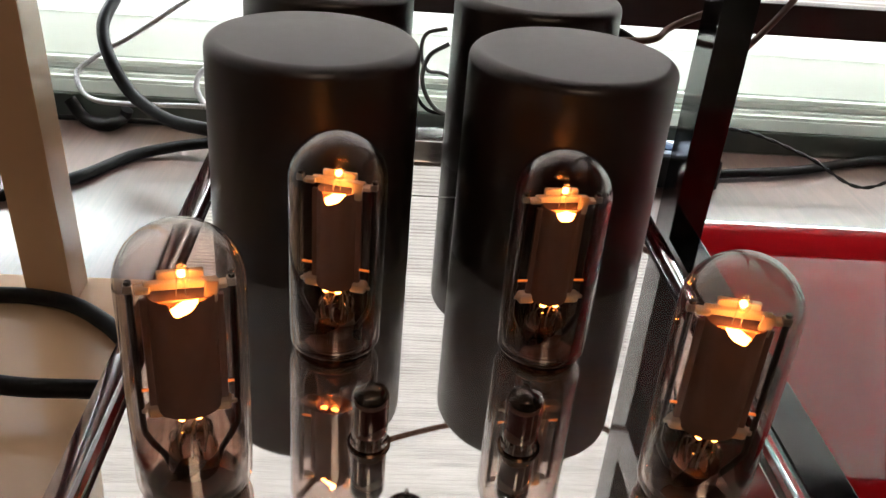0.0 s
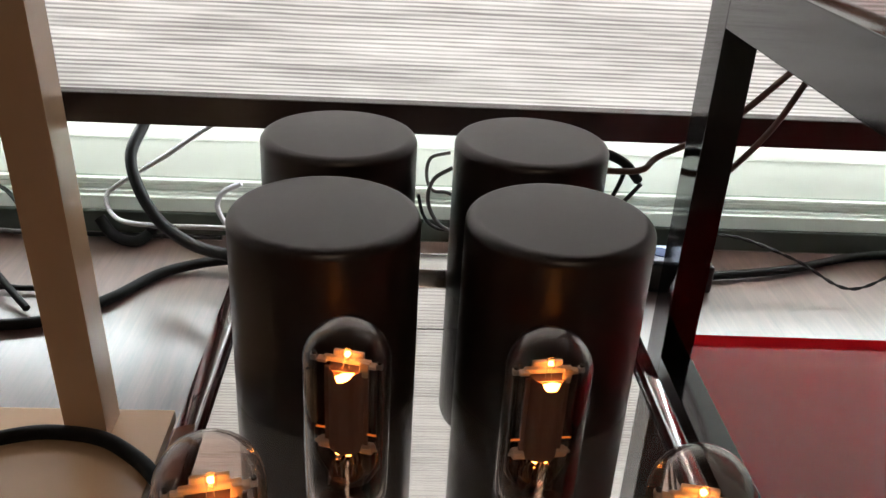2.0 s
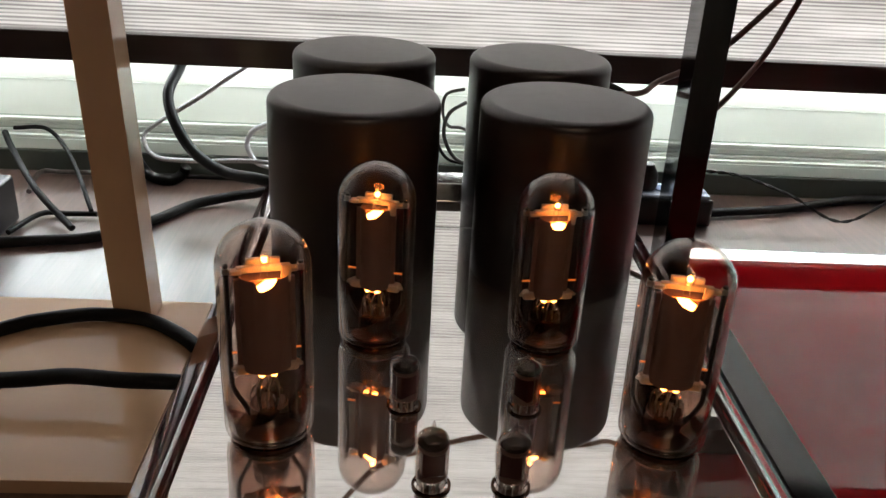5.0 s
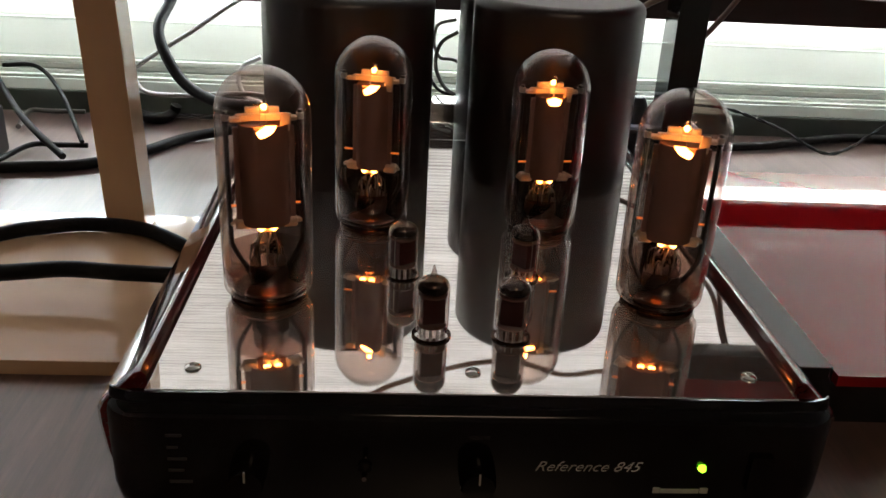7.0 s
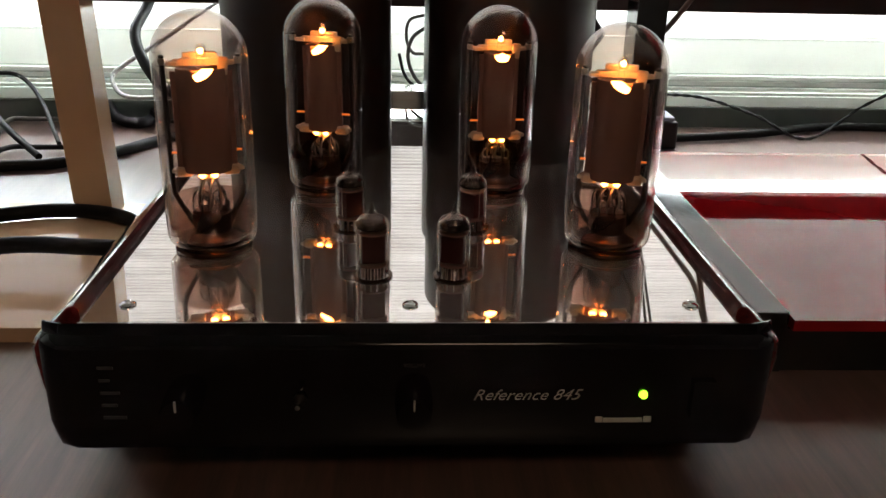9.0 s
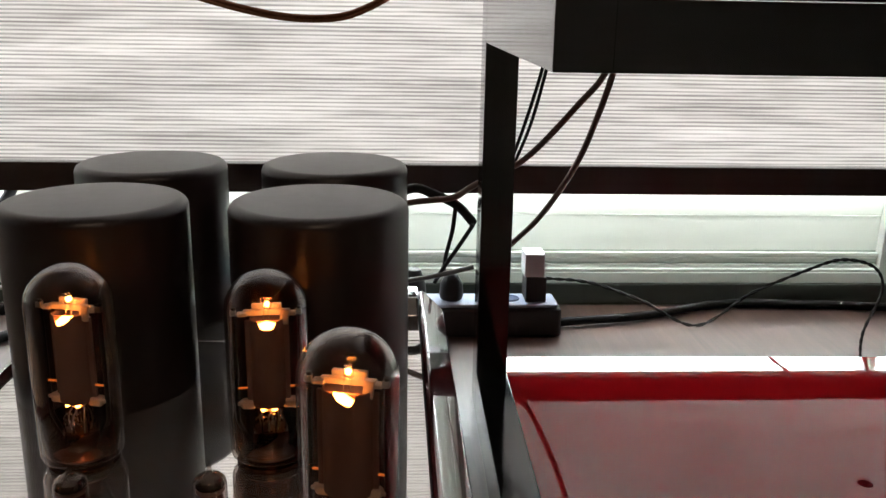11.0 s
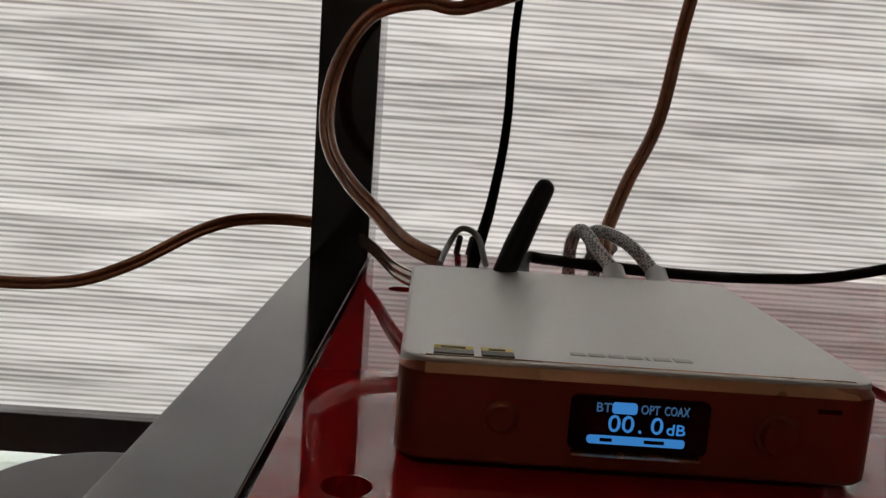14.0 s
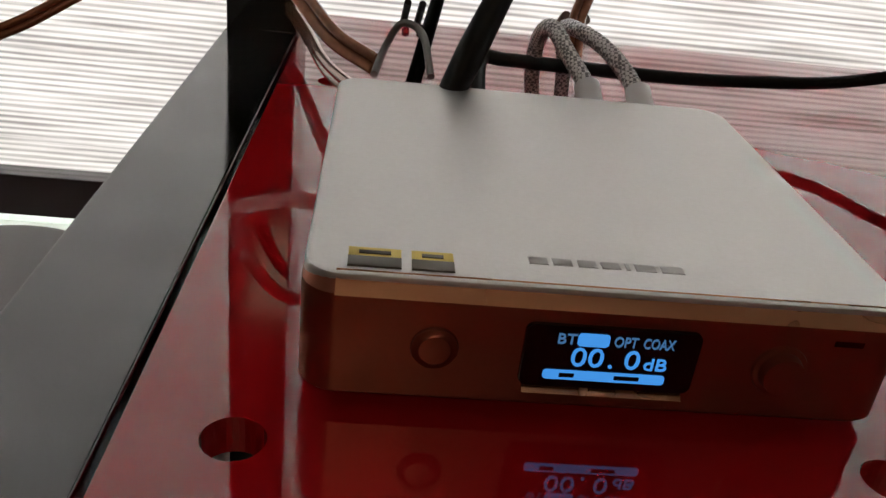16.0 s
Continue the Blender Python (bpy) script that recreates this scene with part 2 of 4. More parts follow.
def box(x0, x1, y0, y1, z0, z1, bevel=0.0, segments=2, bm=None):
    bm = bm or bmesh.new()
    r = bmesh.ops.create_cube(bm, size=1, matrix=Matrix.LocRotScale(((x0 + x1) / 2, (y0 + y1) / 2, (z0 + z1) / 2), None, (x1 - x0, y1 - y0, z1 - z0)))
    if bevel:
        edges = {e for v in r["verts"] for e in v.link_edges}
        bmesh.ops.bevel(bm, geom=list(edges), offset=bevel, segments=segments, affect="EDGES", profile=0.6)
    return bm


def rounded_slab(x0, x1, y0, y1, z0, z1, r, edge=0.0, bm=None, chamfer=0.0):
    """A slab with corners rounded in plan, and eased edges."""
    bm = bm or bmesh.new()
    ring = []
    for cx, cy, a0 in ((x1 - r, y1 - r, 0), (x0 + r, y1 - r, 90), (x0 + r, y0 + r, 180), (x1 - r, y0 + r, 270)):
        for i in range(7):
            a = radians(a0 + 15 * i)
            ring.append((cx + r * math.cos(a), cy + r * math.sin(a), math.cos(a), math.sin(a)))
    layers = [(z0 + edge, 0), (z1 - edge, 0)]
    if edge:
        layers = [(z0, edge), (z0 + edge * 0.3, edge * 0.3)] + layers + [(z1 - edge * 0.3, edge * 0.3), (z1, edge)]
    if chamfer:
        layers = [(z0, 0.001), (z0 + 0.001, 0), (z1 - chamfer, 0), (z1, chamfer)]
    rows = [[bm.verts.new((x - d * c, y - d * s, z)) for x, y, c, s in ring] for z, d in layers]
    n = len(ring)
    for a, b in zip(rows, rows[1:]):
        for i in range(n):
            bm.faces.new((a[i], a[(i + 1) % n], b[(i + 1) % n], b[i]))
    bm.faces.new(rows[0][::-1]), bm.faces.new(rows[-1])
    return bm


def lathe(profile, segments=48, bm=None, at=(0, 0, 0)):
    """Turns (radius, height) pairs about z."""
    bm = bm or bmesh.new()
    rows = []
    for r, z in profile:
        if r < 1e-6:
            rows.append([bm.verts.new((at[0], at[1], at[2] + z))])
        else:
            rows.append([bm.verts.new((at[0] + r * math.cos(2 * math.pi * i / segments), at[1] + r * math.sin(2 * math.pi * i / segments), at[2] + z)) for i in range(segments)])
    for a, b in zip(rows, rows[1:]):
        for i in range(segments):
            j = (i + 1) % segments
            if len(a) == 1 and len(b) > 1:
                bm.faces.new((a[0], b[i], b[j]))
            elif len(b) == 1 and len(a) > 1:
                bm.faces.new((a[i], a[j], b[0]))
            elif len(a) > 1:
                bm.faces.new((a[i], a[j], b[j], b[i]))
    return bm


def arc(cx, cz, r, a0, a1, n=8):
    return [(cx + r * math.cos(radians(a0 + (a1 - a0) * i / n)), cz + r * math.sin(radians(a0 + (a1 - a0) * i / n))) for i in range(n + 1)]


def smooth_path(points, steps=8):
    p = [Vector(q) for q in points]
    p = [p[0] * 2 - p[1]] + p + [p[-1] * 2 - p[-2]]
    out = []
    for i in range(1, len(p) - 2):
        for k in range(steps):
            t = k / steps
            a, b, c, d = p[i - 1:i + 3]
            out.append(0.5 * ((2 * b) + (c - a) * t + (2 * a - 5 * b + 4 * c - d) * t * t + (3 * b - a - 3 * c + d) * t ** 3))
    return out + [p[-2]]


def sweep(points, r, segments=10, steps=8, bm=None, flat=1.0, taper=None):
    """A round cable through the points."""
    bm = bm or bmesh.new()
    path = smooth_path(points, steps) if steps > 1 else [Vector(q) for q in points]
    rows, side = [], None
    for i, q in enumerate(path):
        d = (path[min(i + 1, len(path) - 1)] - path[max(i - 1, 0)]).normalized()
        if side is None:
            side = d.cross(Vector((0, 0, 1))) if abs(d.z) < 0.95 else d.cross(Vector((1, 0, 0)))
        side = (side - d * side.dot(d)).normalized()
        up = d.cross(side)
        k0 = taper(i / (len(path) - 1)) if taper else 1.0
        rows.append([bm.verts.new(q + side * (k0 * r * math.cos(2 * math.pi * k / segments)) + up * (k0 * flat * r * math.sin(2 * math.pi * k / segments))) for k in range(segments)])
    for a, b in zip(rows, rows[1:]):
        for k in range(segments):
            bm.faces.new((a[k], a[(k + 1) % segments], b[(k + 1) % segments], b[k]))
    bm.faces.new(rows[0][::-1]), bm.faces.new(rows[-1])
    return bm


def cable(name, points, r, material, label, category="cable", steps=8, group="", segments=10):
    ob = part(name, sweep(points, r, segments, steps), material)
    return tagged(ob, label, category, group)


def twin_cable(name, points, r, label, group=""):
    """Figure-of-eight speaker cable: two copper cores side by side in clear sleeves."""
    path = smooth_path(points, 8)
    root = thing(name, label, "cable", group=group)
    for s in (-1, 1):
        side = []
        for i, q in enumerate(path):
            d = (path[min(i + 1, len(path) - 1)] - path[max(i - 1, 0)]).normalized()
            n = d.cross(Vector((0, 1, 0)))
            side.append(q + n.normalized() * r * 0.95 * s)
        part("core", sweep(side, r, 10, 1), COPPER_CABLE, root)
    return root


def words(text, size, m, material, parent, name="lettering", width=None, slant=0.0, depth=0.00015, thin=0.0):
    cu = bpy.data.curves.new(name, "FONT")
    cu.body, cu.size, cu.extrude, cu.shear, cu.resolution_u, cu.offset = text, size, depth, slant, 3, -thin
    tmp = bpy.data.objects.new(name, cu)
    me = bpy.data.meshes.new_from_object(tmp)
    bpy.data.objects.remove(tmp)
    bpy.data.curves.remove(cu)
    xs = [v.co.x for v in me.vertices]
    k = width / (max(xs) - min(xs)) if width else 1.0
    me.transform(m @ Matrix.Diagonal((k, 1, 1, 1)) @ Matrix.Translation((-min(xs), 0, 0)))
    me.materials.clear()
    me.materials.append(material)
    ob = new(name, me)
    ob.parent = parent
    return ob


# ---- the room ----
T0 = 0.078      # table top
def setting(name, bm, material, label, category, smooth=False):
    return tagged(part(name, bm, material, smooth=smooth), label, category, kind="structure")


setting("floor", box(-2.4, 2.6, -2.8, 1.6, -0.75, -0.67), FLOOR, "brown wooden floor boards under the table", "floor")
setting("ceiling", box(-2.4, 2.6, -2.8, 1.6, 1.8, 1.9), CEILING, "plain white painted ceiling of the room", "ceiling")
setting("wall_south", box(-2.4, 2.6, -2.9, -2.8, -0.67, 1.8), WALL, "plain grey painted wall behind the table", "wall")
setting("wall_west", box(-2.5, -2.4, -2.8, 1.6, -0.67, 1.8), WALL, "plain grey painted side wall", "wall")
setting("wall_east", box(2.6, 2.7, -2.8, 1.6, -0.67, 1.8), WALL, "plain grey painted side wall", "wall")
setting("wall_north", box(-2.4, 2.6, 0.66, 0.74, -0.67, 0.09), WALL, "grey wall below the window", "wall")
setting("wall_north_upper", box(-2.4, 2.6, 0.66, 0.74, 1.55, 1.8), WALL, "grey wall above the window", "wall")
setting("wall_north_left", box(-2.4, -1.75, 0.66, 0.74, 0.09, 1.55), WALL, "grey wall beside the window", "wall")
setting("wall_north_right", box(2.05, 2.6, 0.66, 0.74, 0.09, 1.55), WALL, "grey wall beside the window", "wall")
setting("skirting", box(-1.75, 2.05, 0.634, 0.66, T0, 0.110, 0.002), SILL, "dark grey-green skirting strip along the table's back", "trim")

# lower window: white profiled sash in flat steps with recessed grooves
sash = thing("window_1", "white profiled window sash, frosted and backlit", "window", kind="structure")
for z0, z1, y in ((0.110, 0.1265, 0.640), (0.1285, 0.1335, 0.634), (0.1345, 0.140, 0.638), (0.142, 0.149, 0.642), (0.151, 0.158, 0.638), (0.160, 0.214, 0.646), (0.2150, 0.2585, 0.644)):
    part("sash_board", box(-1.75, 2.05, y, y + 0.010, z0, z1, 0.0012), FROST, sash)
for z in (0.1265, 0.1335, 0.140, 0.149, 0.158):
    part("groove", box(-1.75, 2.05, 0.646, 0.652, z, z + 0.0025), GROOVE, sash)
pane = part("pane", box(-1.75, 2.05, 0.650, 0.656, 0.2590, 1.55), PANE, sash, "clear window pane")
pane.visible_shadow = False
part("sash_post", box(0.888, 0.908, 0.630, 0.654, 0.125, 0.30, 0.002), FROST, sash)

blind = part("window_blind", box(-1.75, 2.05, 0.603, 0.605, 0.285, 1.62), BLIND, smooth=False)
tagged(blind, "off-white woven roller blind with daylight behind it", "blind", kind="structure")
rail = thing("rail", "glossy dark brown rail below the blind", "rail", kind="structure")
part("bar", box(-1.75, 2.05, 0.572, 0.594, 0.2595, 0.2985, 0.002), RAIL, rail)

table = thing("table", "long table with a dark wood-grain laminate top", "table")
part("tabletop", box(-1.7, 2.0, -0.72, 0.634, T0 - 0.035, T0, 0.003), TABLE_WOOD, table)
for x in (-1.6, 1.9):
    for y in (-0.6, 0.55):
        part("leg", box(x - 0.03, x + 0.03, y - 0.03, y + 0.03, -0.67, T0 - 0.035, 0.003), BLACK_PLASTIC, table)


# ---- the valve amplifier ----
PLATE = 0.179
BACK = 0.375
amp = thing("valve_amplifier", "valve amplifier with mirror-polished steel deck and cherry side rails", "amplifier")


def side_rail(s):
    """Glossy wooden side, swept along y, with its front end tapered inwards."""
    prof = [(0.1850, 0.1770), (0.1858, 0.1835), (0.1885, 0.1855), (0.1925, 0.1845), (0.2135, 0.1640), (0.2160, 0.1590), (0.2158, 0.150),
            (0.2130, 0.1290), (0.2085, 0.1130), (0.2000, 0.1040), (0.1900, 0.1015), (0.1850, 0.1015)]
    bm = bmesh.new()
    rows = []
    for y, k in ((-0.2330, 0.90), (-0.2300, 0.985), (-0.2240, 1.0), (BACK - 0.004, 1.0), (BACK, 0.97)):
        rows.append([bm.verts.new((s * (0.185 + (x - 0.185) * k), y, 0.14 + (z - 0.14) * (0.9 + 0.1 * k))) for x, z in prof])
    n = len(prof)
    for a, b in zip(rows, rows[1:]):
        for i in range(n):
            bm.faces.new((a[i], a[(i + 1) % n], b[(i + 1) % n], b[i]))
    bm.faces.new(rows[0][::-1]), bm.faces.new(rows[-1])
    return bm


for s in (-1, 1):
    part("side_rail", side_rail(s), CHERRY, amp, "glossy dark cherry wood side rail")
part("chassis", box(-0.1845, 0.1845, -0.232, BACK - 0.006, 0.1015, 0.1755), BLACK_PLASTIC, amp)
part("deck_front", box(-0.1845, 0.1845, -0.2415, 0.2335, 0.1755, PLATE, 0.0006, 1), MIRROR, amp, "mirror-polished steel deck")
part("deck_back", box(-0.1845, 0.1845, 0.2347, 0.336, 0.1755, PLATE, 0.0006, 1), MIRROR, amp, "mirror-polished steel deck")
part("rear_lip", box(-0.1845, 0.1845, 0.336, BACK, 0.170, 0.1905, 0.002), CHROME, amp)


def front_moulding():
    prof = [(-0.2420, 0.1765), (-0.2440, 0.1800), (-0.2460, 0.1805), (-0.2475, 0.1780), (-0.2480, 0.1745), (-0.2520, 0.1725), (-0.2545, 0.1690),
            (-0.2550, 0.1500), (-0.2545, 0.1180), (-0.2500, 0.1040), (-0.2400, 0.0985), (-0.2330, 0.0985), (-0.2330, 0.1740)]
    bm = bmesh.new()
    rows = []
    for x, k, dy in ((-0.2050, 0.93, 0.010), (-0.2000, 0.985, 0.004), (-0.1900, 1.0, 0.0), (0.1900, 1.0, 0.0), (0.2000, 0.985, 0.004), (0.2050, 0.93, 0.010)):
        rows.append([bm.verts.new((x, min(y + dy, -0.2330), 0.14 + (z - 0.14) * k)) for y, z in prof])
    n = len(prof)
    for a, b in zip(rows, rows[1:]):
        for i in range(n):
            bm.faces.new((a[i], a[(i + 1) % n], b[(i + 1) % n], b[i]))
    bm.faces.new(rows[0]), bm.faces.new(rows[-1][::-1])
    return bm


front = part("front_panel", front_moulding(), PANEL_BLACK, amp, "glossy black front panel with a moulded top edge")
FACE = -0.2553
up = Matrix(((1, 0, 0, 0), (0, 0, -1, 0), (0, 1, 0, 0), (0, 0, 0, 1)))   # letters stand upright, facing -y


def face_at(x, z, y=FACE):
    return Matrix.Translation((x, y, z)) @ up


words("Reference 845", 0.0098, face_at(0.0335, 0.1375), PRINT, front, width=0.0615, slant=0.45, thin=0.00011)
words("VOLUME", 0.0034, face_at(-0.0060, 0.1585), PRINT_DIM, front, width=0.012)
for i, (x, w) in enumerate(((0.1035, 0.004), (0.1080, 0.0225), (0.1312, 0.0045))):
    part("maker_mark", box(x, x + w, FACE - 0.0002, FACE + 0.002, 0.1225, 0.1225 + (0.0034 if i != 1 else 0.0025)), PRINT, front)
for i, w in enumerate((0.0085, 0.006, 0.0105, 0.0085, 0.0125)):
    part("input_mark", box(-0.1715, -0.1715 + w, FACE - 0.0002, FACE + 0.002, 0.1577 - 0.0078 * i, 0.1593 - 0.0078 * i), PRINT_DIM, front)
part("switch_mark", box(0.1621, 0.1626, FACE - 0.0002, FACE + 0.002, 0.1435, 0.1475), PRINT_DIM, front)
ring = bmesh.new()
lathe([(0.0016, 0), (0.0022, 0), (0.0022, 0.0003), (0.0016, 0.0003), (0.0016, 0)], 24, ring)
ring.transform(face_at(0.1645, 0.1320))
part("switch_mark", ring, PRINT, front)


def knob(x, z):
    bm = lathe([(0.0, 0.0), (0.0105, 0.0), (0.0105, 0.004), (0.0098, 0.014), (0.0090, 0.0165), (0.0, 0.0172)], 40)
    bm.transform(face_at(x, z, FACE))
    k = part("knob", bm, PANEL_BLACK, amp, "black turned knob")
    part("pointer", box(x - 0.0005, x + 0.0005, FACE - 0.0180, FACE - 0.0168, z + 0.004, z + 0.0105), PRINT, k)
    part("scale_dot", box(x - 0.0085, x - 0.0078, FACE - 0.0003, FACE + 0.001, z - 0.0130, z - 0.0115), PRINT, k)


knob(-0.127, 0.1375)
knob(0.0, 0.1375)
tg = sweep([(-0.063, FACE + 0.002, 0.139), (-0.063, FACE - 0.006, 0.1395), (-0.063, FACE - 0.014, 0.1415)], 0.0014, 10, 4)
toggle = part("toggle", tg, CHROME, amp, "small chrome toggle switch")
nut = lathe([(0.0, 0.0), (0.004, 0.0), (0.004, 0.0018), (0.0022, 0.003), (0.0, 0.003)], 6)
nut.transform(face_at(-0.063, 0.139))
part("nut", nut, DARK_METAL, toggle)
led = lathe([(0.0, 0.003), (0.0016, 0.0025), (0.0025, 0.0005), (0.0025, 0.0)], 20)
led.transform(face_at(0.1295, 0.1408))
part("indicator_lamp", led, GREEN_LED, amp, "lit green indicator lamp")
part("rocker_switch", box(0.157, 0.170, FACE - 0.003, FACE + 0.004, 0.126, 0.150, 0.001), PANEL_BLACK, amp)
for x in (-0.165, 0.165):
    for y in (-0.19, 0.32):
        part("foot", lathe([(0.0, T0), (0.020, T0), (0.022, T0 + 0.004), (0.020, 0.1020), (0.0, 0.1020)], 28, at=(x, y, 0)), RUBBER, amp)
for x, y in ((-0.163, -0.219), (-0.002, -0.219), (0.163, -0.219), (-0.163, 0.215), (0.163, 0.215)):
    part("deck_screw", lathe([(0.0048, 0.0), (0.0046, 0.0010), (0.0034, 0.0019), (0.0017, 0.0023), (0.0014, 0.0014), (0.0, 0.0013)], 24, at=(x, y, PLATE)), CHROME, amp)


def transformer_can(x, y):
    root = thing("transformer_can", "satin black cylindrical transformer can on the steel deck", "transformer", pose(x, y, PLATE), "transformer cans")
    R, H = 0.0765, 0.165
    part("cover", lathe([(0.0, 0.0), (R, 0.0)] + arc(R - 0.009, H - 0.009, 0.009, 0, 90, 8) + [(0.0, H)], 96), CAN_BLACK, root)
    return root


can = transformer_can(-0.094, 0.143)
for x, y in ((0.094, 0.143), (-0.095, 0.327), (0.095, 0.327)):
    copy_thing(can, pose(x, y, PLATE))


def power_valve(x, y, turn, height, wide, skew):
    """Large glass triode: bulb, open graphite anode, ceramic spacers, lit filament, stem and socket."""
    root = thing("power_valve", "large lit glass power triode glowing orange on the deck", "valve", pose(x, y, PLATE, 0, 0, turn), "power valves")
    H, R = height, 0.0295
    part("socket_ring", lathe([(0.0190, 0.0), (0.0246, 0.0), (0.0252, 0.0016), (0.0244, 0.0034), (0.0230, 0.0040), (0.0227, 0.0062), (0.0190, 0.0066), (0.0190, 0.0)], 48), COPPER_DARK, root, "bronze-tinted socket ring")
    shell = lathe([(0.0, 0.0046), (0.0215, 0.0050)] + arc(R - 0.0072, 0.0118, 0.0068, -80, 0, 6) + [(R - 0.0002, 0.030), (R, 0.060)] + arc(0.0, H, R, 0, 90, 14)[:-1] + [(0.0, H + R)], 64)
    Q = R - 0.0013
    lathe([(Q - 0.004, 0.0082), (Q - 0.0012, 0.0118), (Q - 0.0002, 0.030), (Q, 0.060)] + arc(0.0, H, Q, 0, 90, 14)[:-1] + [(0.0, H + Q)], 64, shell)
    part("bulb", shell, GLASS, root, "clear glass bulb")
    G = Q - 0.0006
    part("getter_flash", lathe([(0.0, 0.0088), (G - 0.006, 0.0092), (G - 0.0016, 0.0125), (G - 0.0004, 0.020), (G - 0.0002, 0.034)], 64), FLASH, root, "brown smoky flash inside the bulb's foot")
    top = H - 0.006
    bot = top - 0.066
    deep = 0.0115
    an = bmesh.new()
    N = 96
    ring = [(math.cos(a) * wide, math.sin(a) * deep) for a in [2 * math.pi * i / N for i in range(N)]]

    def rim(px):
        """The anode's top edge, cut down in the middle of both broad sides."""
        u = (px - 0.0004) / 0.0068
        return top - (0.0058 - 0.0028 * skew * u) * (1 - u ** 4) if abs(u) < 1 else top

    rows = []
    for where, k in ((0, 0.97), (1, 1.0), (2, 1.0), (3, 0.97), (2, 0.90), (1, 0.90), (0, 0.97)):
        rows.append([an.verts.new((px * k, py * k, (bot, bot + 0.001, rim(px) - 0.001, rim(px))[where])) for px, py in ring])
    for a, b in zip(rows, rows[1:]):
        for i in range(N):
            an.faces.new((a[i], a[(i + 1) % N], b[(i + 1) % N], b[i]))
    bmesh.ops.remove_doubles(an, verts=an.verts, dist=1e-6)
    anode = part("anode", an, ANODE, root, "grey graphite anode")
    for s in (-1, 1):
        part("anode_fin", box(s * (wide + 0.0012) - 0.0020, s * (wide + 0.0012) + 0.0020, -0.0014, 0.0014, bot + 0.002, top - 0.002, 0.0003, 1), ANODE, anode)
        part("support_rod", sweep([(s * 0.0228, 0, top + 0.008), (s * 0.0228, 0, bot - 0.004), (s * 0.0215, 0, bot - 0.016), (s * 0.0145, 0.001, bot - 0.030), (s * 0.0125, 0, 0.018)], 0.0017, 8, 6), DARK_METAL, root)
        part("side_clip", box(s * 0.0228 - 0.0024, s * 0.0228 + 0.0018, -0.002, 0.002, top + 0.002, top + 0.0062, 0.0003, 1), WIRE, root)
        part("cross_wire", sweep([(s * (wide + 0.003), -0.001, bot + 0.013), (s * 0.0218, -0.001, bot + 0.013)], 0.0008, 6, 1), EMBER, root)
        lower = box(s * 0.0148 - 0.0050, s * 0.0148 + 0.0050, -0.0040, 0.0040, bot - 0.0030, bot + 0.0035, 0.0012, 1)
        box(s * 0.0205 - 0.0022, s * 0.0205 + 0.0022, -0.0024, 0.0024, bot - 0.0005, bot + 0.0022, 0.0005, 1, lower)
        part("lower_spacer", lower, CERAMIC, root, "white ceramic spacer")
    sp = box(-0.0165, 0.0165, 0.0005, 0.0045, top + 0.0010, top + 0.0052, 0.0006, 1)
    box(-0.0205, -0.0135, -0.0025, 0.0035, top + 0.0014, top + 0.0040, 0.0005, 1, sp)
    box(0.0135, 0.0205, -0.0025, 0.0035, top + 0.0014, top + 0.0040, 0.0005, 1, sp)
    box(-0.0105, 0.0105, 0.0035, 0.0070, top + 0.0030, top + 0.0088, 0.0006, 1, sp)
    part("upper_spacer", sp, CERAMIC, root, "white ceramic spacer cross")
    tab = box(-0.0032, 0.0032, -0.0040, -0.0014, top - 0.0040, top + 0.0075, 0.0010, 2)
    tab.transform(Matrix.Translation((0.0006, 0, 0)) @ Matrix.Rotation(radians(6), 4, "Y"))
    part("centre_tab", tab, CERAMIC, root, "white ceramic tab")
    knot = bmesh.new()
    bmesh.ops.create_icosphere(knot, subdivisions=2, radius=0.0019, matrix=Matrix.Translation((0.0006, -0.0004, top + 0.0100)))
    for v in knot.verts:
        v.co += v.normal * 0.0008 * noise.noise(v.co * 900)
    part("filament_hook", knot, HOT_WIRE, root, "glowing filament hook")
    cap = lathe([(0.0, 0.0), (0.0030, 0.0), (0.0034, 0.005), (0.0022, 0.0072), (0.0, 0.0080)], 16, at=(0.0008, -0.0008, top + 0.0070))
    part("finial", cap, GLASS, root)
    # incandescent cathode inside the anode, seen through the cut in its front
    em = bmesh.new()
    cols = []
    for i in range(9):
        px = -0.0062 + 0.00165 * i
        py = -0.80 * deep * math.sqrt(max(0.0, 1 - (px / wide) ** 2))
        fall = (0.0026 + 0.0024 * skew) * max(0, 4 - i) / 4 + (0.0026 - 0.0024 * skew) * max(0, i - 4) / 4
        cols.append([em.verts.new((px, py, z)) for z in (top - 0.0130, top + 0.0004 - fall)])
    for a, b in zip(cols, cols[1:]):
        em.faces.new((a[0], b[0], b[1], a[1]))
    ext = bmesh.ops.extrude_face_region(em, geom=em.faces[:])
    bmesh.ops.translate(em, verts=[v for v in ext["geom"] if isinstance(v, bmesh.types.BMVert)], vec=(0, 0.0007, 0))
    part("filament", em, FILAMENT, root, "glowing filament")
    lid = bmesh.new()
    edge_ring = [(px * 0.93, py * 0.93) for px, py in ring if py > -0.45 * deep]
    lo = [lid.verts.new((px, py, top - 0.0022)) for px, py in edge_ring]
    hi = [lid.verts.new((px, py, top - 0.0012)) for px, py in edge_ring]
    lid.faces.new(lo[::-1]), lid.faces.new(hi)
    for i in range(len(lo)):
        j = (i + 1) % len(lo)
        lid.faces.new((lo[i], lo[j], hi[j], hi[i]))
    part("anode_lid", lid, ANODE, anode)
